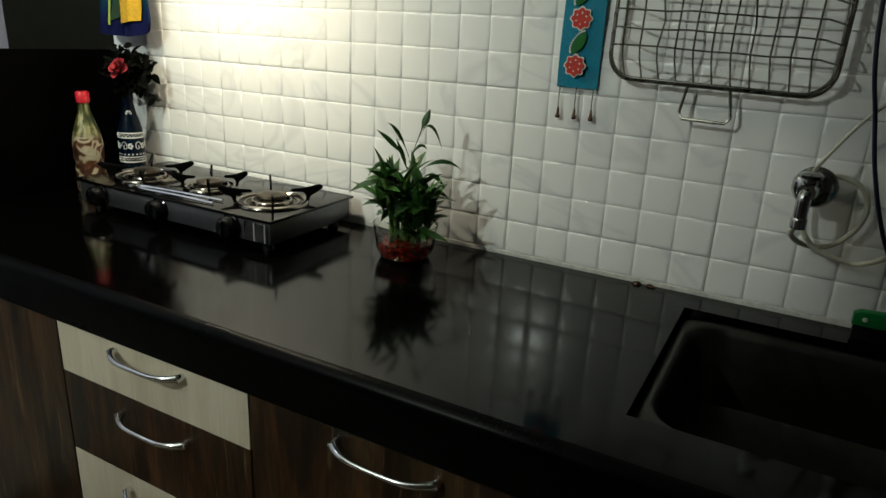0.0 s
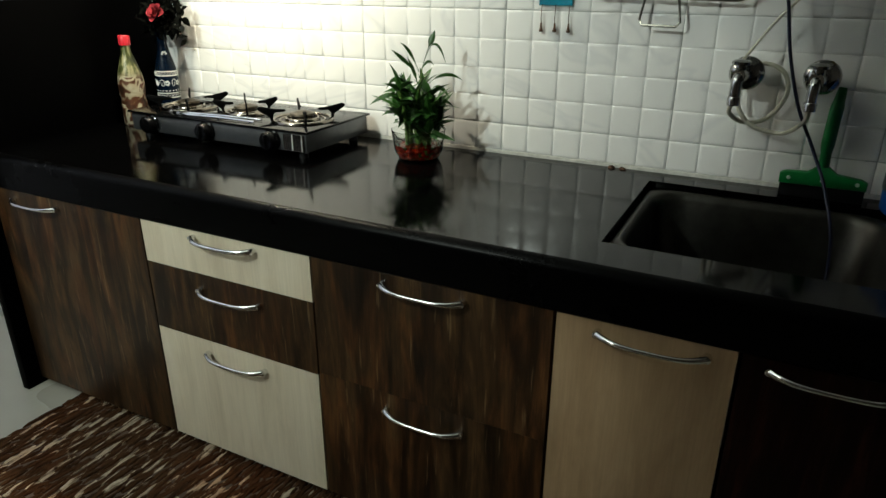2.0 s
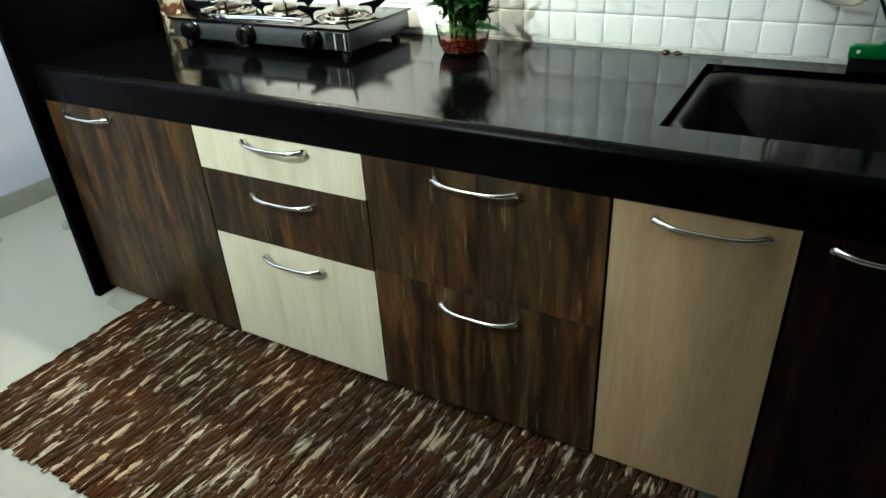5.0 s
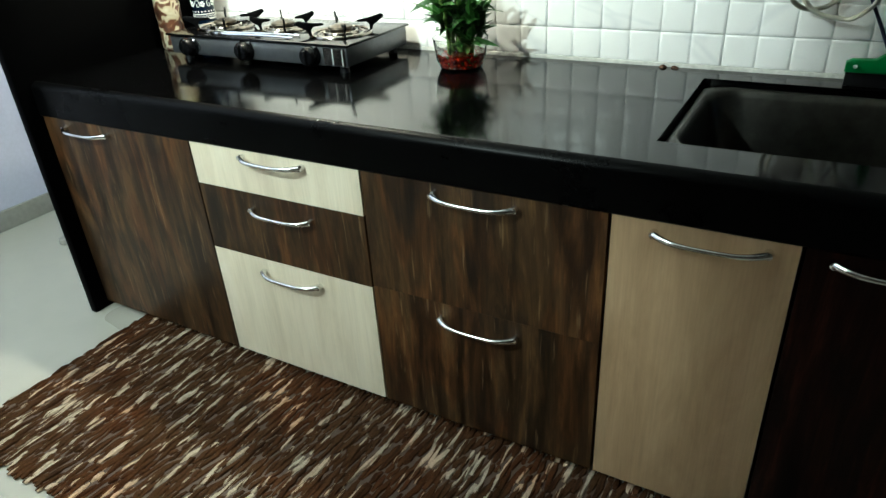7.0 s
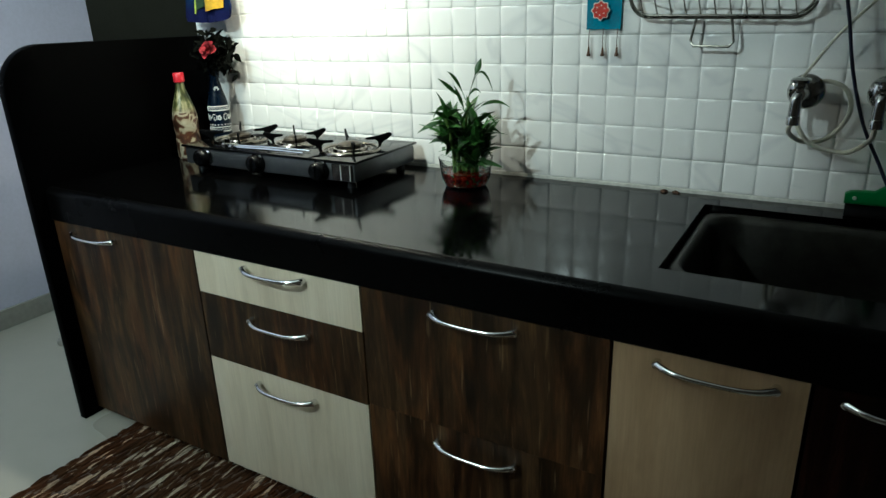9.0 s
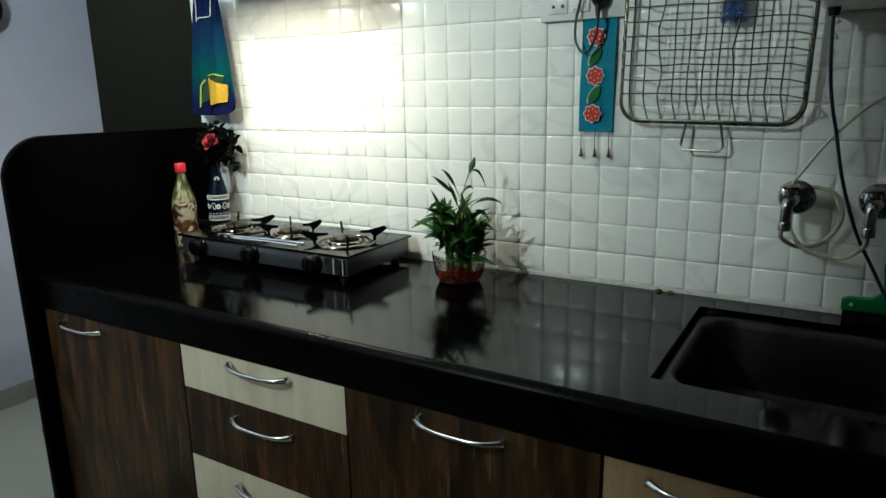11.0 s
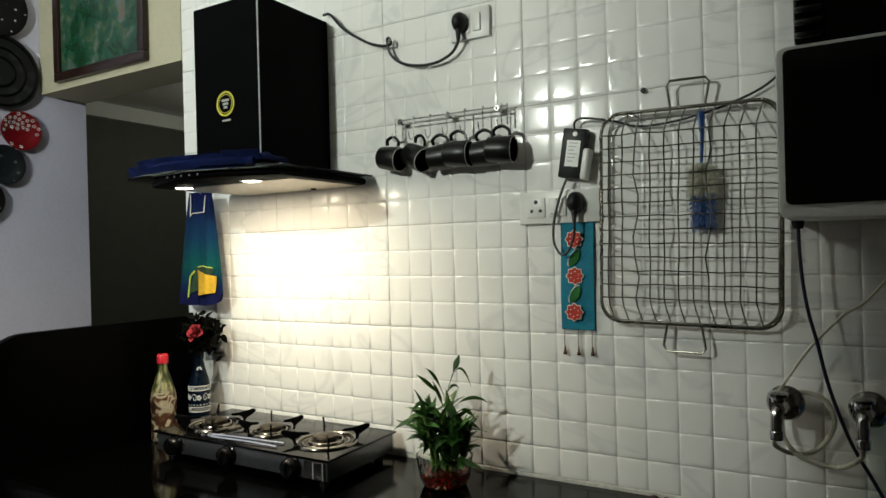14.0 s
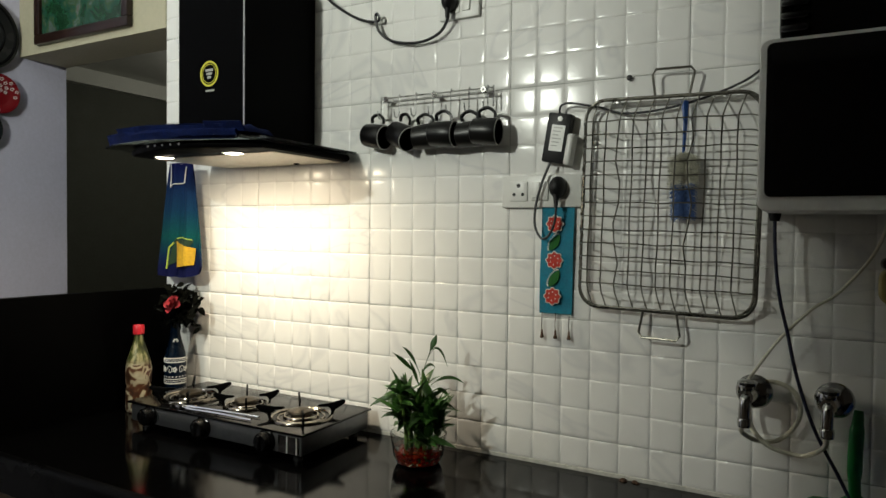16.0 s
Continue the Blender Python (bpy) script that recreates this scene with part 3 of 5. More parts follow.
M["deep_green"] = P("deep_green_print", (0.006, 0.03, 0.012), 0.9, vary=0.2)
M["lime_print"] = P("lime_print", (0.30, 0.42, 0.06), 0.9, vary=0.1)
M["yellow_print"] = P("yellow_cloth_print", (0.50, 0.30, 0.012), 0.9, vary=0.2, scale=120)
M["collage"] = collage_material()


def painted_bottle():
    t = thing("painted_bottle", (-1.240, -0.195, COUNTER), "tall bottle painted in cream and brown with a red cap", "bottle")
    part("glass_body", lathe([(0, 0.0), (0.036, 0.0), (0.040, 0.006), (0.040, 0.07), (0.037, 0.085), (0.040, 0.10), (0.041, 0.135), (0.037, 0.165), (0.026, 0.20), (0.016, 0.232), (0.0135, 0.26), (0, 0.26)], 32), M["collage"], t)
    part("cap", lathe([(0.0175, 0.255), (0.018, 0.258), (0.018, 0.282), (0.016, 0.285), (0, 0.285)], 24), M["red"], t, "red screw cap")


painted_bottle()


def flower_vase():
    t = thing("flower_vase", (-1.195, -0.085, COUNTER), "dark blue bottle vase with white folk pattern and cloth flowers", "vase")
    r = 0.036
    v = part("bottle", lathe([(0, 0.0), (0.032, 0.0), (r, 0.006), (r, 0.155), (0.032, 0.18), (0.020, 0.225), (0.015, 0.25), (0.015, 0.285), (0.017, 0.288), (0.012, 0.289), (0.011, 0.27)], 32), M["vase_blue"], t)
    for z0, z1 in ((0.078, 0.082), (0.093, 0.096), (0.150, 0.154), (0.163, 0.167)):
        rr = r + 0.0006 if z1 < 0.156 else r - 0.001
        part("painted_band", lathe([(rr, z0), (rr + 0.0004, (z0 + z1) / 2), (rr, z1)], 32), M["white_paint"], v)
    rng = random.Random(5)

    def on_side(a, z, lift=0.0004):
        return ((r + lift) * math.sin(a), -(r + lift) * math.cos(a), z)
    # zigzag bands, a row of dots, and scrolls with blossoms between them
    for z, h, n in ((0.1585, 0.0036, 22), (0.0875, 0.0030, 22)):
        part("painted_zigzag", tube([on_side(math.pi * k / n, z + (h if k % 2 else -h)) for k in range(2 * n)], 0.0010, 5, closed=True), M["white_paint"], v)
    for k in range(20):
        a = 2 * math.pi * k / 20
        part("painted_dot", lathe([(0, 0.001), (0.0022, 0.0005), (0.0026, 0)], 7, None, Matrix.Rotation(a, 4, "Z") @ Matrix.Translation((0, -r, 0.1025)) @ STAND), M["white_paint"], v)
    for k in range(6):
        a, side = 2 * math.pi * (k + 0.25) / 6, 1 if k % 2 else -1
        curl = [on_side(a + side * (0.30 - 0.022 * q) * math.cos(0.62 * q) + 0.10, 0.126 + (0.0165 - 0.0011 * q) * math.sin(0.62 * q)) for q in range(13)]
        part("painted_scroll", tube(curl, 0.0011, 5), M["white_paint"], v)
        for q in range(5):
            b = 2 * math.pi * q / 5
            part("painted_petal", lathe([(0, 0.0012), (0.0030, 0.0006), (0.0036, 0)], 8, None, Matrix.Rotation(a + 0.55 + 0.14 * math.cos(b), 4, "Z") @ Matrix.Translation((0, -r, 0.127 + 0.0062 * math.sin(b))) @ STAND), M["white_paint"], v)
    for q in range(6):
        b = 2 * math.pi * q / 6
        part("painted_petal", lathe([(0, 0.0012), (0.003, 0.0006), (0.0035, 0)], 8, None, Matrix.Rotation(0.9, 4, "Z") @ Matrix.Translation((0.006 * math.cos(b), -0.0205, 0.222 + 0.006 * math.sin(b))) @ STAND), M["white_paint"], v)
    # cloth flowers and leaves
    for k, (dx, dy, dz) in enumerate(((0.062, -0.050, 0.350), (0.035, -0.02, 0.375), (0.06, 0.0, 0.32), (-0.03, 0.01, 0.35))):
        part("stem", tube(spline([(0, 0, 0.2), (dx * 0.3, dy * 0.3, 0.3), (dx, dy, dz)], 5), 0.0018, 6), M["dark_leaf"], t)
    bm = bmesh.new()
    for k in range(14):
        a, tilt = 2.4 * k, radians(8 + 4.6 * k)
        m = Matrix.Translation((0.062, -0.056, 0.350)) @ Matrix.Rotation(radians(60), 4, "X") @ Matrix.Rotation(a, 4, "Z") @ Matrix.Rotation(-tilt, 4, "Y")
        joined(bm, round_petal(0.040 - 0.0012 * k, 0.034, 0.012, m))
    part("red_flower", bm, M["petal"], t, "red cloth flower")
    bm = bmesh.new()
    for k in range(380):
        c = Vector((rng.gauss(0.022, 0.030), rng.gauss(0.0, 0.022), rng.gauss(0.336, 0.027)))
        m = Matrix.Translation(c) @ Euler((rng.uniform(-1.4, 1.4), rng.uniform(-1.4, 1.4), rng.uniform(0, 6.28))).to_matrix().to_4x4()
        joined(bm, leaf_blade(rng.uniform(0.022, 0.042), rng.uniform(0.012, 0.022), 0.005, m))
    part("dark_foliage", bm, M["dark_leaf"], t, "dark cloth leaves")
    return t


def leaf_blade(length, width, sag, m, n=5):
    """A pointed leaf along +x, folded along its rib and drooping."""
    tmp = bmesh.new()
    rows = []
    for i in range(n + 1):
        u = i / n
        w = width / 2 * math.sin(math.pi * min(1, 0.06 + 0.94 * u) ** 0.8) if i < n else 0
        z = -sag * u * u
        rows.append([tmp.verts.new((u * length, s * w, z + abs(s) * w * 0.35)) for s in (-1, 0, 1)])
    for a, b in zip(rows, rows[1:]):
        for k in range(2):
            tmp.faces.new((a[k], a[k + 1], b[k + 1], b[k]))
    bmesh.ops.transform(tmp, matrix=m, verts=tmp.verts)
    return tmp


def round_petal(length, width, cup, m, n=6):
    """A broad petal along +x with a rounded, curled tip."""
    tmp, rows = bmesh.new(), []
    for i in range(n + 1):
        u = i / n
        w = width / 2 * math.sqrt(math.sin(math.pi * (0.05 + 0.86 * u)))
        rows.append([tmp.verts.new((u * length - abs(q) * 0.12 * length * u, q * w, cup * (u * u * 0.8 - 0.5 * u ** 6) + 0.3 * w * q * q)) for q in (-1, -0.5, 0, 0.5, 1)])
    for a, b in zip(rows, rows[1:]):
        for k in range(4):
            tmp.faces.new((a[k], a[k + 1], b[k + 1], b[k]))
    bmesh.ops.transform(tmp, matrix=m, verts=tmp.verts)
    return tmp


flower_vase()


def bamboo_plant():
    t = thing("potted_plant", (-0.180, -0.155, COUNTER), "lucky bamboo plant in a clear glass bowl with red pebbles", "plant")
    bowl = part("glass_bowl", lathe([(0, 0.0), (0.048, 0.0), (0.056, 0.004), (0.066, 0.025), (0.074, 0.078), (0.0745, 0.080), (0.0722, 0.0802), (0.0715, 0.078), (0.0635, 0.026), (0.054, 0.0065), (0.046, 0.0035), (0, 0.0035)], 40), M["clear_glass"], t, "clear glass bowl")
    part("water", lathe([(0, 0.0045), (0.045, 0.0045), (0.053, 0.0075), (0.0625, 0.026), (0.0655, 0.042), (0, 0.042)], 40), M["water"], t)
    rng = random.Random(11)
    peb = bmesh.new()
    for k in range(170):
        a, r = rng.uniform(0, 6.28), 0.052 * math.sqrt(rng.random())
        z = rng.uniform(0.010, 0.036)
        s = rng.uniform(0.005, 0.008)
        tmp = bmesh.new()
        bmesh.ops.create_icosphere(tmp, subdivisions=1, radius=s)
        bmesh.ops.transform(tmp, matrix=Matrix.Translation((r * math.cos(a), r * math.sin(a), z)) @ Matrix.Diagonal((1, 1, 0.75, 1)), verts=tmp.verts)
        joined(peb, tmp)
    tagged(part("pebbles", peb, M["pebble"], t, "red glass pebbles"), kind="stuff")
    tips = []
    for k in range(11):
        a = 2 * math.pi * k / 11 + rng.uniform(-0.2, 0.2)
        r0 = rng.uniform(0.006, 0.034)
        r1 = r0 * 1.6
        top = rng.uniform(0.125, 0.220)
        pts = spline([(r0 * math.cos(a), r0 * math.sin(a), 0.012), (r0 * 1.05 * math.cos(a), r0 * 1.05 * math.sin(a), top * 0.5), (r1 * math.cos(a), r1 * math.sin(a), top)], 6)
        rad = [0.0052 + (0.0012 if i % 4 == 0 else 0) for i in range(len(pts))]
        part("stalk", tube(pts, rad, 10), M["stalk"], t, "green bamboo cane")
        tips.append((Vector(pts[-1]), a))

    def leaf(base, yaw, pitch, length, width, sag):
        m = Matrix.Translation(base) @ Matrix.Rotation(yaw, 4, "Z") @ Matrix.Rotation(-pitch, 4, "Y") @ Matrix.Rotation(rng.uniform(-0.5, 0.5), 4, "X")
        part("leaf", leaf_blade(length, width, sag, m, 7), M["leaf"], t)

    for tip, a in tips:
        for k in range(17):
            base = tip - Vector((0, 0, rng.uniform(-0.01, 0.085)))
            leaf(base, a + rng.uniform(-2.2, 2.2), rng.uniform(0.15, 1.5), rng.uniform(0.045, 0.090), rng.uniform(0.015, 0.029), rng.uniform(0.008, 0.03))

    def arched(base, tip, lift, width, blunt=0.0):
        """A slender leaf on a thin stem, bowed from base to tip."""
        p0, p2 = Vector(base), Vector(tip)
        p1 = (p0 + p2) / 2 + Vector((0, 0, lift))
        bm, rows = bmesh.new(), []
        for i in range(13):
            u = i / 12
            p = (1 - u) ** 2 * p0 + 2 * u * (1 - u) * p1 + u * u * p2
            d = (2 * (1 - u) * (p1 - p0) + 2 * u * (p2 - p1)).normalized()
            side = d.cross(Vector((0.3, -0.9, 0.5))).normalized()
            rib = side.cross(d)
            s = max(0.0, (u - blunt) / (1 - blunt))
            w = max(0.0009, width / 2 * math.sin(math.pi * s ** 0.8)) if i < 12 else 0.0004
            rows.append([bm.verts.new(p + side * w * q - rib * abs(q) * w * 0.3) for q in (-1, 0, 1)])
        for r0, r1 in zip(rows, rows[1:]):
            for q in range(2):
                bm.faces.new((r0[q], r0[q + 1], r1[q + 1], r1[q]))
        bmesh.ops.solidify(bm, geom=list(bm.faces), thickness=0.0008)
        part("leaf", bm, M["leaf"], t)

    across = Vector((0.83, 0.55, 0))
    for bx, bz, tx, tz, lift, width, blunt in (
            (0.012, 0.235, 0.054, 0.345, 0.012, 0.020, 0.55), (0.020, 0.255, 0.085, 0.262, 0.105, 0.008, 0.3), (0.004, 0.23, -0.052, 0.315, 0.030, 0.010, 0.2),
            (-0.004, 0.225, -0.080, 0.296, 0.012, 0.013, 0.2), (0.012, 0.235, 0.050, 0.255, 0.035, 0.009, 0.1), (0.035, 0.20, 0.138, 0.215, 0.045, 0.012, 0.15),
            (-0.038, 0.195, -0.100, 0.195, 0.055, 0.014, 0.1), (-0.055, 0.175, -0.150, 0.150, 0.022, 0.017, 0.15), (0.04, 0.16, 0.11, 0.145, 0.02, 0.015, 0.1),
            (-0.04, 0.115, -0.115, 0.120, 0.03, 0.016, 0.1), (0.04, 0.11, 0.085, 0.075, 0.025, 0.013, 0.1), (0.05, 0.19, 0.10, 0.165, 0.03, 0.013, 0.1), (-0.03, 0.14, -0.075, 0.155, 0.03, 0.012, 0.1), (0.0, 0.20, -0.03, 0.275, 0.01, 0.011, 0.1)):
        yy = rng.uniform(-0.02, 0.02)
        arched(across * bx * 0.8 + Vector((0, 0, bz)), across * tx * 0.86 + Vector((-0.55 * yy, 0.83 * yy, tz * 0.97)), lift * 0.9, width * 0.85, blunt)
    part("stalk", tube(spline([(0.0, 0.0, 0.05), (0.002, 0.0, 0.16), (0.010, 0.006, 0.24)], 5), [0.005] * 6 + [0.004, 0.003, 0.0025, 0.002, 0.0015], 10), M["stalk"], t, "green bamboo cane")


bamboo_plant()

# ---- cooker hood ----


def cooker_hood():
    t = thing("cooker_hood", (-0.785, -0.006, 1.591), "black chimney cooker hood with glass canopy and two lit lamps", "hood")
    part("chimney", box(-0.130, 0.130, -0.298, 0, 0.022, 0.513, 0.002, 1), M["hood_black"], t, "matt black sheet-metal chimney", smooth=False)
    part("corner_strip", box(0.1285, 0.1315, -0.2995, -0.2965, 0.022, 0.513), M["steel"], t)
    # glass canopy with a bowed front
    pts = [(0.29, 0.0), (0.29, -0.40)] + [(0.29 - 0.61 * k / 16, -0.40 - 0.085 * math.sin(math.pi * k / 16)) for k in range(1, 16)] + [(-0.32, -0.40), (-0.32, 0.0)]
    part("glass_canopy", slab(pts, 0.006, 0.001, m=Matrix.Translation((0, 0, 0.014))), M["canopy_glass"], t, "clear glass canopy")
    # the housing thins out towards its rim
    body = [(0.268, -0.004), (0.268, -0.37)] + [(0.268 - 0.51 * k / 14, -0.37 - 0.085 * math.sin(math.pi * k / 14)) for k in range(1, 14)] + [(-0.242, -0.37), (-0.242, -0.004)]
    part("housing", slab(body, 0.0225, 0.009, m=Matrix.Translation((0, 0, -0.009))), M["hood_black"], t, "slim black housing")
    part("filter_panel", box(-0.222, 0.246, -0.31, -0.012, -0.0112, -0.0088, 0.001, 1), M["hood_filter"], t, "warm grey metal filter underside", smooth=False)
    part("filter_latch", lathe([(0, -0.004), (0.008, -0.004), (0.009, 0)], 14), M["black_satin"], t, at=(0.10, -0.05, -0.0112))
    for lx, ly in HOOD_LAMPS:
        ring = part("lamp_ring", lathe([(0.0265, 0.0), (0.031, 0.0), (0.032, -0.002), (0.026, -0.003)], 28), M["chrome"], t, at=(lx + 0.785, ly + 0.006, -0.0092))
        part("lamp_lens", lathe([(0, -0.0050), (0.010, -0.0047), (0.019, -0.0036), (0.025, -0.0020), (0.026, 0.0)], 28), M["lamp_on"], ring, "glowing warm lamp lens")
    for k in range(5):
        part("push_button", lathe([(0, 0.002), (0.0024, 0.002), (0.0028, 0)], 10, None, STAND), M["steel"], t, at=(-0.06 + 0.03 * k, -0.4565 + 0.003 * abs(k - 2) / 2, 0.003))
    # round sticker with a plain emblem
    ring = part("sticker_ring", lathe([(0.0305, 0.0), (0.0305, 0.0008), (0.036, 0.0008), (0.036, 0.0)], 32, None, STAND), M["yellow_ring"], t, "yellow ring of a round sticker", at=(-0.003, -0.2983, 0.222))
    part("inner_ring", lathe([(0.0255, 0.0), (0.0255, 0.0008), (0.0270, 0.0008), (0.0270, 0.0)], 32, None, STAND), M["yellow_ring"], ring)
    for bx, bz, w in ((0, 0.010, 0.015), (0, 0.0, 0.011), (0, -0.010, 0.007)):
        part("sticker_mark", box(bx - w, bx + w, -0.0010, 0.0, bz - 0.0035, bz + 0.0035, 0.0003, 1), M["grey_print"], ring)
    part("print_bar", box(-0.017, 0.017, -0.2990, -0.298, 0.172, 0.177), M["grey_print"], t)
    return t


cooker_hood()


def folded_towel():
    t = thing("folded_towel", (-0.80, -0.345, 1.6125), "navy blue towel folded on top of the cooker hood", "towel")

    def front(x):
        return 0.339 - 0.345 - 0.40 + 0.345 - 0.085 * math.sin(math.pi * min(1, max(0, (0.275 - x) / 0.61)))

    def fold(lift, x0, x1, back, h, hang, seed, soft):
        """A thick cloth on the canopy whose front hangs over the glass edge."""
        def layer(depth):
            def fn(u, v):
                x = x0 + (x1 - x0) * u
                yf = front(x)
                if v < 0.2:
                    y = yf - 0.004 - depth * (0.5 + 0.5 * noise.noise((x * 22, v * 4, seed)))
                    z = lift + depth - hang * (1 - v / 0.2) * (0.8 + 0.3 * noise.noise((x * 9, seed, 1)))
                else:
                    s = (v - 0.2) / 0.8
                    y = yf + (back - yf) * s
                    edge = min(1, soft * min(u, 1 - u)) ** 0.5 * min(1, 8 * (1 - s) + 0.02) ** 0.5
                    z = lift + depth * edge * (0.75 + 0.6 * noise.noise((x * 13, y * 17, seed)) + 0.25 * noise.noise((x * 45, y * 45, seed)))
                return (x + 0.006 * noise.noise((v * 5, seed, x * 3)), y, z)
            return fn
        bm = grid_sheet(56, 24, layer(h))
        joined(bm, grid_sheet(56, 24, layer(0.001)))
        edges = [e for e in bm.edges if len(e.link_faces) == 1]
        bmesh.ops.bridge_loops(bm, edges=edges)
        bmesh.ops.recalc_face_normals(bm, faces=bm.faces)
        return bm
    part("lower_fold", fold(0.0, -0.198, 0.245, 0.04, 0.017, 0.012, 1.3, 3.5), M["blue_towel"], t)
    part("upper_fold", fold(0.011, -0.13, 0.215, 0.035, 0.017, 0.003, 5.1, 2.5), M["blue_towel"], t)
    part("curled_end", fold(0.010, 0.175, 0.262, 0.035, 0.024, 0.003, 8.7, 3.0), M["blue_towel"], t)


folded_towel()


def mitt_material():
    m, n, l, b = shader("printed_blue_cloth")
    tc = n.new("ShaderNodeTexCoord")
    sep = n.new("ShaderNodeSeparateXYZ")
    l.new(tc.outputs["Object"], sep.inputs[0])
    mp = n.new("ShaderNodeMapRange")
    mp.inputs[1].default_value, mp.inputs[2].default_value = -0.36, 0.0
    l.new(sep.outputs["Z"], mp.inputs[0])
    base = ramp(n, l, mp.outputs[0], ((0.0, (0.004, 0.006, 0.045)), (0.10, (0.004, 0.016, 0.06)), (0.30, (0.003, 0.060, 0.062)), (0.55, (0.004, 0.030, 0.075)), (1.0, (0.006, 0.008, 0.07))))
    weave = noise_tex(n, l, tc.outputs["Object"], 220, 3)
    l.new(mixed(n, l, 1.0, base, ramp(n, l, weave, ((0.3, grey(0.7)), (0.7, grey(1.0)))), "MULTIPLY"), b.inputs["Base Color"])
    b.inputs["Roughness"].default_value = 0.9
    b.inputs["Specular IOR Level"].default_value = 0.1
    bumped(n, l, b, weave, 0.5, 0.001)
    return m


M["mitt"] = mitt_material()


def hanging_towel():
    t = thing("hanging_towel", (-1.181, -0.07, 1.60), "blue kitchen hand towel with a yellow motif hanging beside the hood", "towel")

    def half(u):
        return 0.055 + 0.060 * u ** 0.85

    def fn(u, v):
        w = half(v)
        x = (u - 0.5) * 2 * w - 0.022 * v
        fold = (0.010 * math.sin(u * 13 + 2 * v) + 0.004 * math.sin(u * 29 + 1)) * (0.35 + 0.65 * v)
        # the hem sags in the middle and rounds off towards one corner
        hem = 0.010 * math.sin(math.pi * u) - 0.030 * max(0, (u - 0.8) / 0.2) ** 2 - 0.008 * max(0, (0.12 - u) / 0.12) ** 2
        return (x, fold - 0.005, -0.382 * v - hem * v ** 4)
    part("cloth", grid_sheet(40, 34, fn, 0.006), M["mitt"], t)

    def on_cloth(x, z, lift):
        vv = min(1, max(0, -z / 0.382))
        return (x - 0.022 * vv, fn(x / (2 * half(vv)) + 0.5, vv)[1] - lift, z)

    def patch(corners, mat, name, lift, label=""):
        def at(u, v):
            (ax, az), (bx, bz), (cx, cz), (dx, dz) = corners
            x = (ax * (1 - u) + bx * u) * (1 - v) + (dx * (1 - u) + cx * u) * v
            z = (az * (1 - u) + bz * u) * (1 - v) + (dz * (1 - u) + cz * u) * v
            return on_cloth(x, z, lift)
        part(name, grid_sheet(12, 10, at, 0.0012), M[mat], t, label)

    def stitch(points, mat, r=0.0018):
        pts = []
        for (x0, z0), (x1, z1) in zip(points, points[1:]):
            pts += [on_cloth(x0 + (x1 - x0) * k / 6, z0 + (z1 - z0) * k / 6, 0.0085) for k in range(6)]
        part("stitched_line", tube(pts, r, 6), M[mat], t)
    patch(((-0.014, -0.258), (0.080, -0.264), (0.060, -0.300), (-0.034, -0.352)), "deep_green", "green_motif", 0.0075)
    patch(((-0.006, -0.268), (0.092, -0.292), (0.084, -0.346), (0.000, -0.358)), "yellow_print", "yellow_motif", 0.0095, "yellow printed patch")
    stitch(((-0.036, -0.362), (-0.028, -0.290), (-0.014, -0.268)), "lime_print", 0.0028)
    stitch(((-0.004, -0.258), (0.040, -0.254), (0.082, -0.264)), "lime_print", 0.0022)
    stitch(((-0.040, -0.004), (-0.034, -0.084), (-0.016, -0.072), (0.040, -0.070), (0.042, -0.004)), "white_paint")
    part("hanging_loop", tube(spline([(-0.004, -0.004, -0.005), (-0.006, 0.02, 0.012), (0.0, 0.052, 0.02), (0.006, 0.02, 0.012), (0.004, -0.004, -0.005)], 5), 0.002, 6), M["white_paint"], t)
    part("wall_hook", lathe([(0, 0.0), (0.010, 0.0), (0.011, 0.004), (0.004, 0.008), (0.004, 0.02), (0.006, 0.024), (0, 0.025)], 16, None, Matrix.Translation((0, 0.070, 0.018)) @ STAND), M["chrome"], t)


hanging_towel()

# ---- on the tiled wall ----


def mug_rail():
    t = thing("mug_rail", (-0.212, -0.03, 1.757), "steel wall rail with hooks for mugs", "rail")
    for dz in (0.0, -0.012):
        part("rod", tube([(-0.178, 0, dz), (0.178, 0, dz)], 0.0022, 8), M["steel"], t)
    for x in (-0.160, 0.0, 0.150):
        part("mount_disc", lathe([(0.0035, -0.026), (0.009, -0.026), (0.009, 0.004), (0.0075, 0.006), (0.003, 0.006)], 18, None, Matrix.Translation((x, 0, -0.004)) @ STAND), M["chrome"], t)
    for x in (-0.178, 0.178):
        part("end_post", tube([(x, 0, 0.006), (x, 0, -0.05)], 0.0022, 8), M["steel"], t)
    for k in range(7):
        x = -0.170 + 0.0555 * k
        hook = [(x, 0.003, 0.003), (x, -0.004, 0.004), (x, -0.004, -0.03), (x, -0.004, -0.050), (x - 0.003, -0.010, -0.060), (x - 0.005, -0.018, -0.056), (x - 0.006, -0.021, -0.038)]
        part("hook", tube(spline(hook, 4), 0.0017, 7), M["steel"], t)


mug_rail()


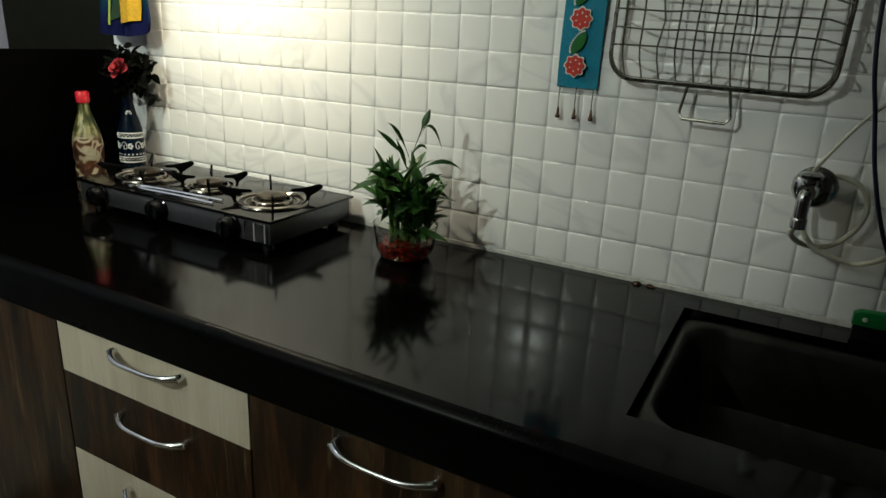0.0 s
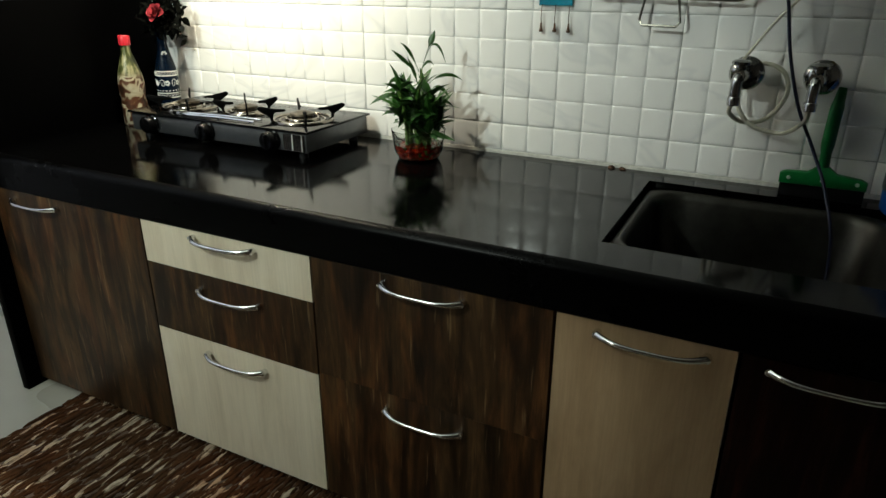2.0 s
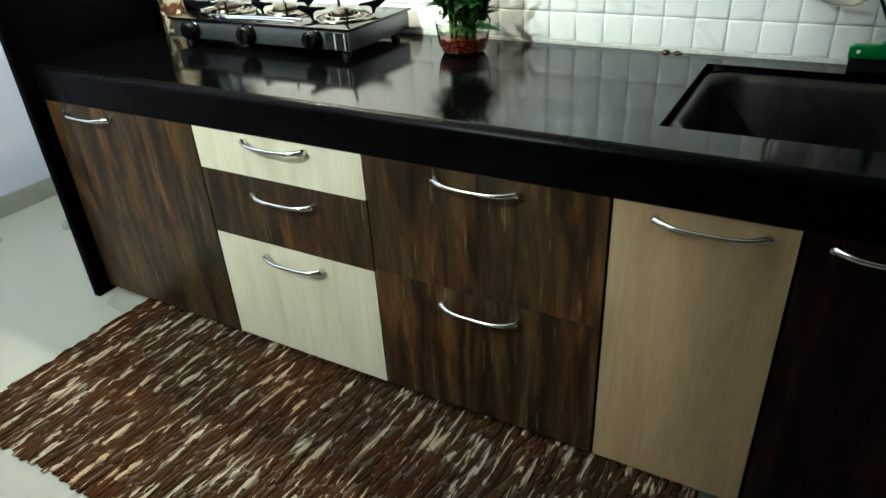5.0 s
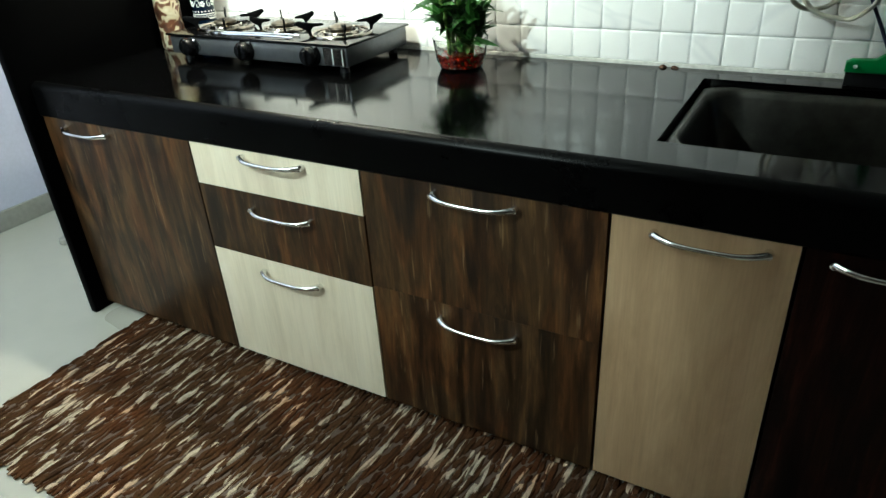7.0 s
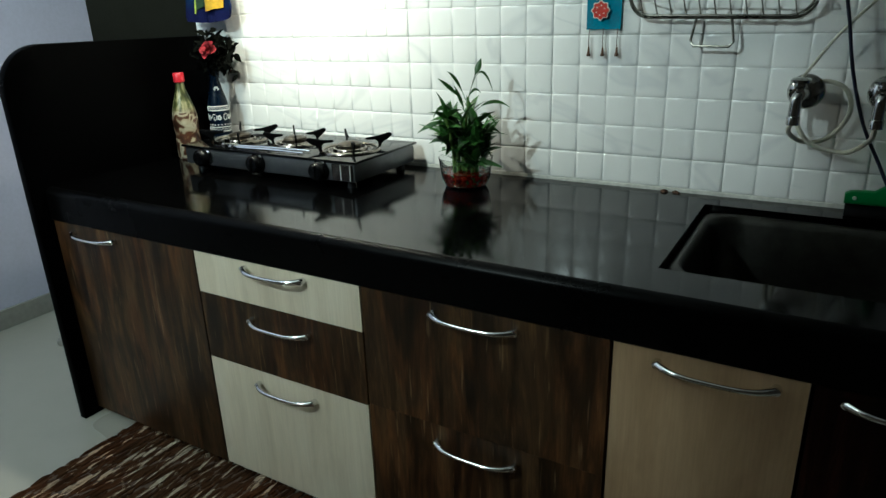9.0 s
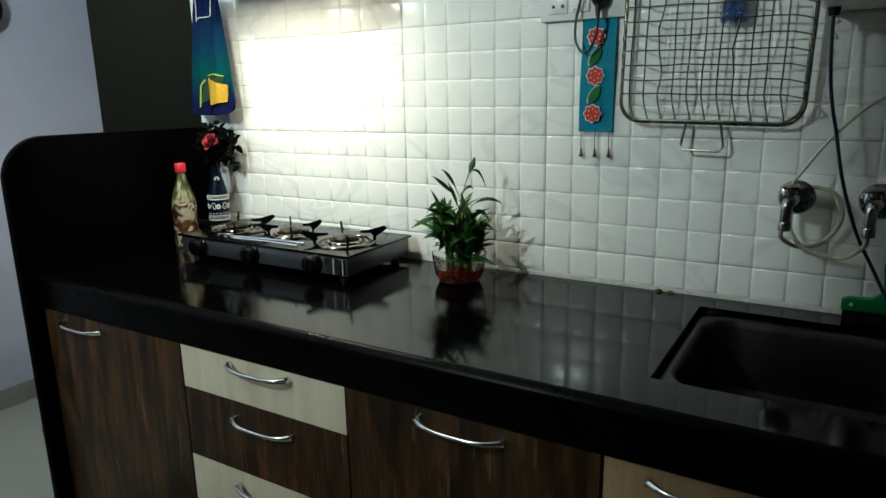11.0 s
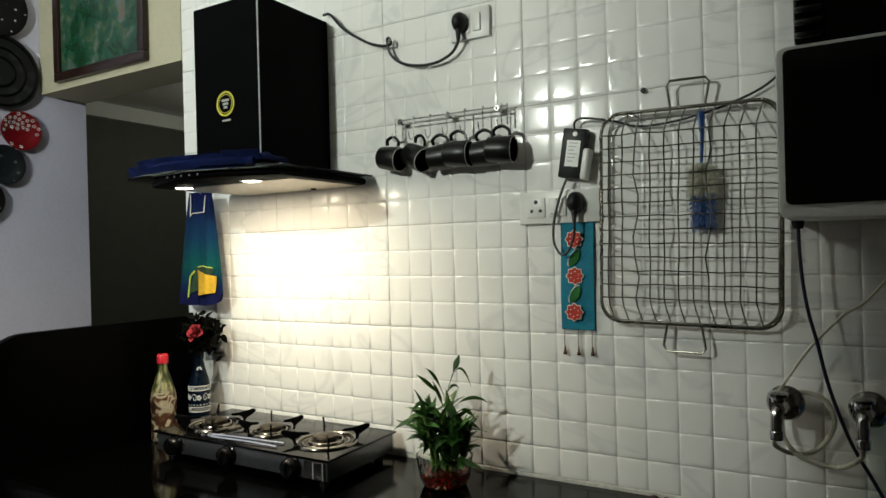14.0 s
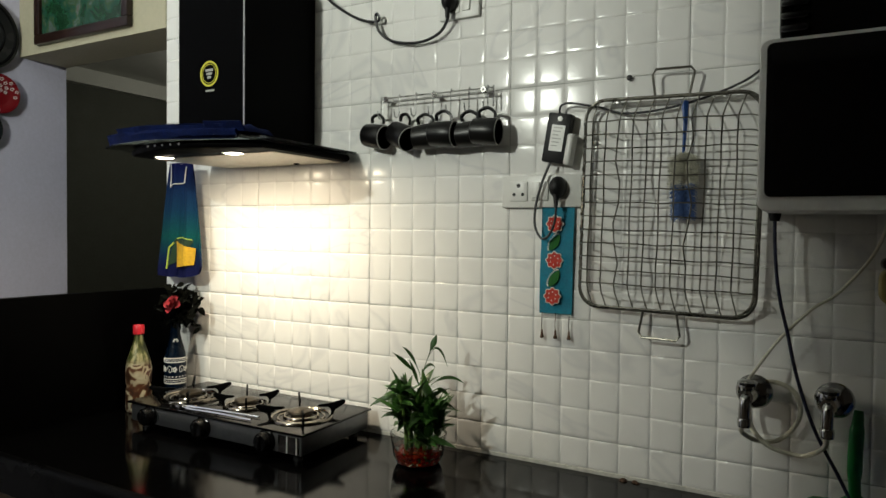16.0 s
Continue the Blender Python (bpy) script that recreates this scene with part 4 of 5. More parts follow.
def mug():
    t = thing("mug", (0, 0, 0), "matt black mug hanging by its handle from the rail", "mug", "mugs on the wall rail")
    along = Matrix.Rotation(radians(90), 4, "Y")
    prof = [(0, -0.037), (0.027, -0.037), (0.0325, -0.033), (0.035, 0.0), (0.035, 0.035), (0.034, 0.037), (0.0318, 0.035), (0.0318, 0.0), (0.030, -0.030), (0, -0.033)]
    part("cup", lathe(prof, 32, None, along), M["mug_black"], t)
    part("rim", lathe([(0.0318, 0.0355), (0.0332, 0.0378), (0.0351, 0.0362)], 32, None, along), M["grey_print"], t, "worn rim")
    pts = spline([(-0.020, 0, 0.036), (-0.021, 0, 0.052), (0.0, 0, 0.062), (0.020, 0, 0.052), (0.024, 0, 0.037)], 5)
    part("handle", tube(pts, 0.0050, 8, flat=0.8), M["mug_black"], t)
    return t


first_mug = mug()
MUGS = ((-0.4005, -0.042, 1.6481, -8), (-0.3104, -0.046, 1.6437, -20), (-0.2329, -0.04, 1.6377, 8), (-0.1718, -0.056, 1.6388, 2), (-0.097, -0.04, 1.6357, 6), (-0.044, -0.056, 1.6378, 4))
first_mug.matrix_basis = pose(*MUGS[0][:3], 0, 10, MUGS[0][3])
for k, (x, y, z, yaw) in enumerate(MUGS[1:]):
    copy_thing(first_mug, pose(x, y, z, 0, (22, -4, 3, -3, 4)[k], yaw))


def pin_holes(parent, x, z, y):
    for dx, dz, r in ((0, 0.013, 0.0055), (-0.012, -0.010, 0.0045), (0.012, -0.010, 0.0045)):
        part("socket_hole", lathe([(0, 0.0008), (r, 0.0008), (r, 0)], 12, None, STAND), M["rubber"], parent, at=(x + dx, y, z + dz))


def plug_top(parent, at):
    p = part("plug", lathe([(0.021, 0), (0.0225, 0.006), (0.021, 0.022), (0.015, 0.034), (0.007, 0.040), (0, 0.041)], 20, None, STAND @ Matrix.Diagonal((0.95, 1.25, 1, 1))), M["rubber"], parent, "black moulded plug", at=at)
    part("cord_sleeve", tube([(0, -0.02, -0.018), (0, -0.024, -0.034), (0, -0.025, -0.050)], [0.010, 0.0065, 0.0045], 10), M["rubber"], p)
    return p


def socket_board():
    t = thing("socket_board", (0.095, -0.001, 1.482), "white wall switchboard with socket and switches", "socket")
    part("plate", box(-0.108, 0.108, -0.014, 0.0, -0.042, 0.042, 0.003), M["white_plastic"], t)
    part("socket", box(-0.085, -0.035, -0.017, -0.0135, -0.026, 0.026, 0.0015), M["white_plastic"], t)
    pin_holes(t, -0.060, 0.002, -0.0168)
    part("switch", box(-0.024, -0.002, -0.019, -0.0135, -0.024, 0.024, 0.002), M["white_plastic"], t)
    part("switch_mark", box(-0.020, -0.006, -0.0196, -0.0188, -0.019, -0.016), M["grey_print"], t)
    part("switch", box(0.000, 0.022, -0.019, -0.0135, -0.024, 0.024, 0.002), M["white_plastic"], t)
    p = plug_top(t, (0.050, -0.014, 0.008))
    wire = [(0.146, -0.045, 1.472), (0.147, -0.043, 1.44), (0.142, -0.040, 1.40), (0.125, -0.038, 1.366), (0.105, -0.036, 1.362), (0.088, -0.034, 1.395), (0.090, -0.032, 1.45), (0.108, -0.032, 1.51), (0.126, -0.032, 1.552)]
    part("plug_lead", tube([Vector(q) - Vector((0.095, -0.001, 1.482)) for q in spline(wire, 6)], 0.0032, 8), M["cable"], t)


socket_board()


def power_adapter():
    t = thing("power_adapter", (0.143, -0.002, 1.615), "black power adapter with a white label hung on the wall", "adapter", turn=0)
    lean = Matrix.Rotation(radians(9), 4, "Y")
    part("case", box(-0.031, 0.031, -0.034, -0.004, -0.064, 0.060, 0.004, m=lean), M["rubber"], t)
    part("paper_label", box(-0.016, 0.019, -0.0348, -0.0338, -0.035, 0.030, m=lean), M["white_plastic"], t, "white printed label")
    for k in range(6):
        part("label_line", box(-0.011, 0.013 - 0.004 * (k % 3), -0.0353, -0.0347, 0.022 - 0.009 * k, 0.0245 - 0.009 * k, m=lean), M["grey_print"], t)
    part("lamp_spot", lathe([(0, 0.001), (0.006, 0.0008), (0.0065, 0)], 14, None, lean @ Matrix.Translation((0.002, -0.034, 0.046)) @ STAND), M["white_plastic"], t)
    part("side_clip", box(0.028, 0.046, -0.040, -0.004, -0.066, 0.012, 0.006, 3, m=lean), M["white_plastic"], t, "white plastic clip")
    lead = [(0.145, -0.020, 1.675), (0.148, -0.024, 1.692), (0.165, -0.026, 1.699), (0.20, -0.024, 1.694), (0.25, -0.020, 1.682), (0.31, -0.018, 1.664), (0.40, -0.018, 1.668), (0.50, -0.018, 1.69), (0.585, -0.016, 1.725), (0.64, -0.014, 1.78)]
    part("lead", tube([Vector(q) - Vector((0.143, -0.002, 1.615)) for q in spline(lead, 6)], 0.0028, 8), M["cable"], t)
    part("nail", lathe([(0, 0.010), (0.004, 0.009), (0.002, 0.0), (0, 0.0)], 10, None, Matrix.Translation((0.0, 0.002, 0.062)) @ STAND), M["steel"], t)


power_adapter()


def wall_hanging():
    t = thing("wall_hanging", (0.141, -0.006, 1.453), "turquoise felt wall hanging with red flowers and small bells", "wall hanging")

    def fn(u, v):
        return (-0.043 + 0.086 * u - 0.004 * v, -0.004 + 0.0025 * math.sin(v * 7 + u * 2), -0.285 * v)
    part("cloth", grid_sheet(8, 20, fn, 0.003), M["teal_cloth"], t)
    for z in (-0.055, -0.148, -0.240):
        x = -0.006 - 0.004 * (z < -0.2)
        f = part("flower_edge", slab([((0.022 + 0.0022 * math.cos(8 * a)) * math.cos(a), (0.022 + 0.0022 * math.cos(8 * a)) * math.sin(a)) for a in [2 * math.pi * k / 48 for k in range(48)]], 0.002, m=STAND), M["bead"], t, "white beaded edge", at=(x, -0.0085, z))
        part("flower", slab([((0.0193 + 0.002 * math.cos(8 * a)) * math.cos(a), (0.0193 + 0.002 * math.cos(8 * a)) * math.sin(a)) for a in [2 * math.pi * k / 48 for k in range(48)]], 0.0015, m=STAND), M["flower_red"], f, "red felt flower", at=(0, -0.002, 0))
        for k in range(6):
            a = 2 * math.pi * k / 6 + 0.4
            part("bead", lathe([(0, 0.002), (0.0016, 0.001), (0.0018, 0)], 8, None, STAND), M["bead"], f, at=(0.011 * math.cos(a), -0.0035, 0.011 * math.sin(a)))
    for z in (-0.103, -0.195):
        def blade(s):
            return slab([(s * 0.024 * math.cos(a), s * (0.011 * math.sin(a) * (0.6 + 0.4 * math.sin(a) ** 2))) for a in [2 * math.pi * k / 28 for k in range(28)]], 0.0016, m=STAND)
        g = part("leaf", blade(1.0), M["felt_green"], t, "green felt leaf", at=(-0.006, -0.0085, z))
        g.rotation_euler = (0, radians(-58), 0)
        for k in range(12):
            a = math.pi * (0.1 + 0.8 * k / 11)
            part("bead", lathe([(0, 0.003), (0.0019, 0.0015), (0.0022, 0)], 7, None, STAND), M["bead"], g, at=(0.026 * math.cos(a), -0.001, 0.013 * math.sin(a)))
    for x in (-0.038, -0.002, 0.034):
        s = part("bell_string", tube([(x, -0.006, -0.282), (x - 0.001, -0.006, -0.315), (x, -0.006, -0.330)], 0.0011, 6), M["copper"], t)
        part("bell", lathe([(0, 0.004), (0.0022, 0.0), (0.0034, -0.012), (0.0056, -0.018), (0.0040, -0.021), (0, -0.016)], 12), M["copper"], s, "small aged copper bell", at=(x, -0.006, -0.328))
    for k in range(13):
        part("edge_bead", lathe([(0, 0.0016), (0.002, 0), (0, -0.0016)], 8), M["bead"], t, at=(-0.044 + 0.0066 * k, -0.006, -0.287))


wall_hanging()


def dish_rack():
    t = thing("dish_rack", (0.41, -0.03, 1.445), "steel wire dish basket hung upright on the tiled wall", "dish rack")
    t.matrix_world = pose(0.41, -0.03, 1.443, 0, 1.3, 0)
    w, hh = 0.199, 0.252
    rim = [(x, 0, z) for x, z in rrect(-w, w, -hh, hh, 0.048, 8)]
    part("rim", tube(rim, 0.0034, 10, closed=True), M["wire"], t)
    part("rim", tube([(x * 0.975, -0.012, z * 0.98) for x, y, z in rim], 0.0028, 8, closed=True), M["wire"], t)
    per = [Vector((x, 0, z)) for x, z in rrect(-w * 0.99, w * 0.99, -hh * 0.99, hh * 0.99, 0.047, 8)]
    seg = [(a, b) for a, b in zip(per, per[1:] + per[:1])]
    dist, out = 0.0, []
    for a, b in seg:
        steps = max(1, int((b - a).length / 0.006))
        for k in range(steps):
            p = a.lerp(b, k / steps)
            dist += (b - a).length / steps
            out.append(p + Vector((0, -0.006 + 0.007 * math.sin(dist * 2 * math.pi / 0.036), 0)) + (p.normalized() * 0.003 * math.cos(dist * 2 * math.pi / 0.036)))
    part("wavy_wire", tube(out, 0.0018, 6, closed=True), M["wire"], t)
    # the basket: wires run down one side, over the floor and up the other
    fw, fz0, fz1, dep = 0.168, -0.186, 0.186, -0.088
    rng = random.Random(3)
    for k in range(11):
        u = -0.155 + 0.31 * k / 10
        kink = 0.007 if k in (2, 7) else 0.001
        pts = [(u * 1.05, -0.006, hh - 0.004), (u * 1.02, dep * 0.75, fz1 + 0.022), (u, dep, fz1)]
        for q in range(1, 8):
            z = fz1 + (fz0 - fz1) * q / 8
            pts.append((u + kink * math.sin(q * 1.7 + k), dep + rng.uniform(-0.002, 0.002), z))
        pts += [(u, dep, fz0), (u * 1.02, dep * 0.75, fz0 - 0.022), (u * 1.05, -0.006, -hh + 0.004)]
        part("basket_wire", tube(pts, 0.0017, 6), M["wire"], t)
    for k in range(13):
        v = fz0 + (fz1 - fz0) * k / 12
        pts = [(-w + 0.003, -0.006, v * 1.04), (-fw - 0.012, dep * 0.75, v * 1.02), (-fw, dep - 0.003, v)] + [(-fw + 2 * fw * q / 8, dep - 0.003 + rng.uniform(-0.0015, 0.0015), v + rng.uniform(-0.002, 0.002)) for q in range(1, 8)] + [(fw, dep - 0.003, v), (fw + 0.012, dep * 0.75, v * 1.02), (w - 0.003, -0.006, v * 1.04)]
        part("basket_wire", tube(pts, 0.0017, 6), M["wire"], t)
    for s, cx in ((-1, -0.003), (1, 0.005)):
        pts = [(cx - 0.040, 0, s * hh), (cx - 0.047, -0.004, s * (hh + 0.050)), (cx - 0.040, -0.006, s * (hh + 0.062)), (cx + 0.038, -0.006, s * (hh + 0.062)), (cx + 0.046, -0.004, s * (hh + 0.052)), (cx + 0.036, 0, s * hh)]
        part("handle", tube(pts, 0.0030, 8), M["wire"], t, "steel wire loop handle")
    for x in (-0.12, 0.12):
        part("wall_nail", lathe([(0, 0.0), (0.003, 0.0), (0.003, 0.034), (0.006, 0.035), (0.006, 0.038), (0, 0.039)], 10, None, Matrix.Translation((x, 0.030, hh - 0.007)) @ STAND), M["steel"], t)


dish_rack()


def hanging_brush():
    t = thing("bottle_brush", (0.447, -0.03, 1.68), "cleaning brush with a blue handle hung behind the wire basket", "brush")
    part("handle", tube([(0, 0, 0), (0.002, 0, -0.05), (-0.001, 0, -0.12)], [0.010, 0.006, 0.004], 8, flat=0.6), M["blue_plastic"], t, "blue plastic handle")
    rng = random.Random(8)
    for name, z0, z1, mat, r in (("cream_bristles", -0.12, -0.19, "sponge", 0.038), ("blue_bristles", -0.185, -0.262, "blue_bristle", 0.032)):
        bm = bmesh.new()
        for k in range(1100):
            a, z = rng.uniform(0, 6.28), rng.uniform(z1, z0)
            rr = r * rng.uniform(0.7, 1.0)
            tube([(0, 0, z + 0.006), (rr * math.cos(a), 0.6 * rr * math.sin(a), z - 0.004 - rng.uniform(0, 0.012))], 0.0005, 3, bm=bm)
        tagged(part(name, bm, M[mat], t), kind="stuff")


hanging_brush()


def hood_socket():
    t = thing("hood_socket", (-0.150, -0.001, 2.000), "white wall socket with a black plug and hood cable", "socket")
    part("plate", box(-0.06, 0.062, -0.012, 0.0, -0.042, 0.042, 0.003), M["white_plastic"], t)
    part("switch", box(0.012, 0.036, -0.017, -0.0115, -0.024, 0.024, 0.002), M["white_plastic"], t)
    part("socket", box(-0.046, 0.004, -0.0145, -0.0115, -0.026, 0.026, 0.0015), M["white_plastic"], t)
    plug_top(t, (-0.022, -0.012, 0.004))
    wire = [(-0.172, -0.030, 1.985), (-0.176, -0.028, 1.955), (-0.20, -0.025, 1.925), (-0.25, -0.022, 1.908), (-0.31, -0.020, 1.909), (-0.37, -0.020, 1.926), (-0.407, -0.022, 1.958), (-0.415, -0.026, 1.998), (-0.405, -0.030, 2.002), (-0.404, -0.026, 1.985), (-0.44, -0.022, 1.988), (-0.50, -0.020, 2.012), (-0.58, -0.020, 2.065), (-0.63, -0.020, 2.118), (-0.657, -0.022, 2.122)]
    part("hood_cable", tube([Vector(q) - Vector((-0.150, -0.001, 2.000)) for q in spline(wire, 6)], 0.0042, 8), M["cable"], t)


hood_socket()


def wall_nail():
    t = thing("wall_nail", (0.315, 0.0, 1.751), "small black screw in the tiled wall", "screw")
    part("head", lathe([(0, 0.012), (0.006, 0.011), (0.007, 0.007), (0.003, 0.005), (0.003, 0)], 14, None, STAND), M["rubber"], t)


wall_nail()


def water_purifier():
    t = thing("water_purifier", (0.81, -0.004, 1.42), "white wall-mounted water purifier with a glossy black front", "purifier")
    out = rrect(-0.195, 0.195, 0.0, 0.32, 0.018, 5)
    part("case", slab(out, 0.246, 0.004, m=STAND), M["white_plastic"], t, "white plastic case")
    part("front_panel", slab(rrect(-0.183, 0.183, 0.026, 0.312, 0.012, 5), 0.006, 0.002, m=Matrix.Translation((0, -0.246, 0)) @ STAND), M["black_gloss"], t, "glossy black front panel")
    part("upper_tank", slab(rrect(-0.165, 0.19, 0.322, 0.78, 0.02, 4), 0.20, 0.006, m=STAND), M["black_gloss"], t, "black translucent upper tank")
    for k in range(7):
        part("coil_turn", tube([(-0.140 + 0.018 * math.cos(a), -0.214 + 0.014 * math.sin(a), 0.345 + 0.024 * k + 0.004 * math.sin(a)) for a in [2 * math.pi * q / 18 for q in range(18)]], 0.006, 7, closed=True), M["rubber"], t)
    part("bottom_plug", lathe([(0, -0.016), (0.009, -0.016), (0.012, -0.004), (0.012, 0.002)], 16), M["rubber"], t, at=(-0.170, -0.091, 0.0))


water_purifier()


def free_cable(name, pts, r, material, label, category, at):
    t = thing(name, at, label, category)
    part("sheath", tube([Vector(q) - Vector(at) for q in spline(pts, 7)], r, 8), M[material], t)


free_cable("purifier_cable", [(0.640, -0.095, 1.425), (0.641, -0.093, 1.36), (0.646, -0.092, 1.29), (0.655, -0.091, 1.23), (0.667, -0.090, 1.178), (0.688, -0.088, 1.08), (0.722, -0.086, 0.976), (0.768, -0.088, 0.885), (0.802, -0.12, 0.815), (0.832, -0.17, 0.72), (0.842, -0.19, 0.600)], 0.0036, "navy_cable", "dark drain tube hanging from the purifier into the sink", "tube", (0.640, -0.095, 1.425))
free_cable("water_tube", [(0.840, -0.085, 1.425), (0.830, -0.082, 1.372), (0.806, -0.080, 1.322), (0.755, -0.080, 1.257), (0.714, -0.080, 1.226), (0.667, -0.080, 1.174), (0.638, -0.082, 1.135), (0.606, -0.095, 1.083), (0.598, -0.115, 1.072)], 0.0032, "hose", "thin milky water tube from purifier to tap", "tube", (0.840, -0.085, 1.425))


def wall_tap(x, z, label):
    t = thing("wall_tap", (x, -0.001, z), label, "tap", "wall taps over the sink")
    part("wall_stub", tube([(0, 0, 0), (0, -0.06, 0)], 0.012, 16), M["dark_chrome"], t)
    part("flange", lathe([(0, 0.052), (0.030, 0.052), (0.036, 0.056), (0.037, 0.064), (0.030, 0.074), (0.016, 0.080), (0, 0.081)], 32, None, STAND), M["dark_chrome"], t, "round chrome flange")
    part("body", tube([(0, -0.070, 0), (-0.004, -0.098, 0.0), (-0.012, -0.128, 0.0)], [0.014, 0.016, 0.015], 18), M["dark_chrome"], t)
    s = part("spout", tube(spline([(-0.010, -0.115, 0.004), (-0.013, -0.128, -0.010), (-0.014, -0.130, -0.034), (-0.014, -0.130, -0.052)], 5), 0.0115, 16), M["dark_chrome"], t)
    part("nozzle", lathe([(0.008, 0.0), (0.013, 0.0), (0.0135, 0.016), (0.0115, 0.019)], 18), M["dark_chrome"], s, at=(-0.014, -0.130, -0.062))
    k = part("tap_head", lathe([(0.010, 0.010), (0.013, 0.016), (0.012, 0.022), (0.019, 0.024), (0.020, 0.030), (0.014, 0.034), (0, 0.035)], 20), M["dark_chrome"], t, at=(-0.010, -0.118, 0))
    part("lever", box(-0.020, 0.008, -0.007, 0.007, 0.024, 0.031, 0.003), M["dark_chrome"], k)
    return t


wall_tap(0.607, 1.038, "chrome bib tap on the tiled wall with a hose")
wall_tap(0.756, 1.038, "chrome bib tap on the tiled wall above the wiper")
loop = [(0.593, -0.130, 0.985), (0.585, -0.09, 0.955), (0.600, -0.05, 0.932), (0.622, -0.036, 0.924), (0.655, -0.034, 0.932), (0.685, -0.034, 0.966), (0.695, -0.034, 1.004), (0.682, -0.034, 1.040), (0.650, -0.034, 1.056), (0.618, -0.036, 1.050), (0.598, -0.040, 1.010), (0.600, -0.046, 0.960), (0.634, -0.046, 0.920), (0.687, -0.046, 0.908), (0.712, -0.060, 0.916), (0.738, -0.11, 0.950), (0.742, -0.131, 0.980)]
free_cable("coiled_hose", loop, 0.0050, "hose", "milky plastic hose looped between the two taps", "hose", (0.612, -0.06, 1.0))


def floor_wiper():
    t = thing("sink_wiper", (0.797, -0.055, COUNTER), "green plastic wiper standing on its black rubber blade", "wiper")
    part("blade", box(-0.082, 0.088, -0.006, 0.004, 0.0, 0.034, 0.002), M["rubber"], t, "black rubber blade")
    prof = [(-0.085, 0.030), (-0.085, 0.052), (-0.074, 0.058), (-0.03, 0.060), (-0.012, 0.074), (0.012, 0.074), (0.03, 0.060), (0.078, 0.054), (0.090, 0.048), (0.090, 0.030)]
    hd = part("head", slab(prof, 0.022, 0.004, m=Matrix.Translation((0, 0.010, 0)) @ STAND), M["green_plastic"], t)
    for x in (-0.066, 0.002, 0.070):
        part("rivet", lathe([(0, 0.003), (0.004, 0.002), (0.0045, 0)], 12, None, STAND), M["white_plastic"], hd, at=(x, -0.012, 0.044))
    part("handle", tube(spline([(0, 0, 0.06), (-0.002, 0.004, 0.12), (0.0, 0.012, 0.19), (0.004, 0.022, 0.245)], 4), [0.013] * 4 + [0.016] * 6 + [0.013, 0.012, 0.010], 14, flat=0.75), M["green_plastic"], t)


floor_wiper()


def blue_jug():
    t = thing("plastic_jug", (0.985, -0.088, COUNTER), "blue plastic bottle standing behind the sink", "bottle")
    part("body", lathe([(0, 0), (0.066, 0), (0.072, 0.008), (0.074, 0.10), (0.066, 0.12), (0.068, 0.13), (0.072, 0.17), (0.066, 0.185), (0.03, 0.20), (0.026, 0.23), (0, 0.23)], 32), M["blue_plastic"], t)
    part("label_patch", lathe([(0.0745, 0.05), (0.0752, 0.052), (0.0752, 0.088), (0.0745, 0.09)], 32), M["grey_paint"], t, "faded paper label")


blue_jug()


def soap_holder():
    t = thing("soap_holder", (0.880, -0.006, 1.236), "yellow plastic holder fixed to the tiled wall", "holder")
    part("cup", slab(rrect(-0.050, 0.05, 0.0, 0.075, 0.022, 5), 0.060, 0.006, m=STAND), M["yellow"], t)
    part("cloth_lid", slab(rrect(-0.048, 0.048, 0.072, 0.095, 0.010, 4), 0.05, 0.006, m=Matrix.Translation((0, -0.004, 0)) @ STAND), M["frame_wood"], t, "dark brown cover")


soap_holder()


# ---- doorway side ----


def painting_material():
    m, n, l, b = shader("green_landscape_paint")
    vec = coords(n, l, (1, 1, 1))
    a = noise_tex(n, l, vec, 10, 5, 0.6, 0.5)
    d = noise_tex(n, l, coords(n, l, (3, 1, 1)), 4, 4, 0.6)
    c = ramp(n, l, a, ((0.32, (0.004, 0.016, 0.008)), (0.42, (0.010, 0.065, 0.022)), (0.50, (0.018, 0.085, 0.055)), (0.56, (0.05, 0.10, 0.04)), (0.62, (0.10, 0.15, 0.14)), (0.70, (0.16, 0.10, 0.06)), (0.78, (0.20, 0.24, 0.20))))
    l.new(mixed(n, l, 1.0, c, ramp(n, l, d, ((0.3, grey(0.6)), (0.7, grey(1.0)))), "MULTIPLY"), b.inputs["Base Color"])
    b.inputs["Roughness"].default_value = 0.25
    return m


M["painting"] = painting_material()


def framed_picture():
    t = thing("framed_picture", (-1.822, -0.006, 2.332), "green landscape painting in a dark red wooden frame", "picture")
    w, hh, b = 0.298, 0.205, 0.038
    for name, a in (("frame_rail", (-w, w, -hh, -hh + b)), ("frame_rail", (-w, w, hh - b, hh)), ("frame_stile", (-w, -w + b, -hh + b, hh - b)), ("frame_stile", (w - b, w, -hh + b, hh - b))):
        part(name, box(a[0], a[1], -0.026, 0.0, a[2], a[3], 0.005), M["frame_wood"], t)
    part("canvas", box(-w + b, w - b, -0.012, -0.006, -hh + b, hh - b), M["painting"], t, smooth=False)


framed_picture()


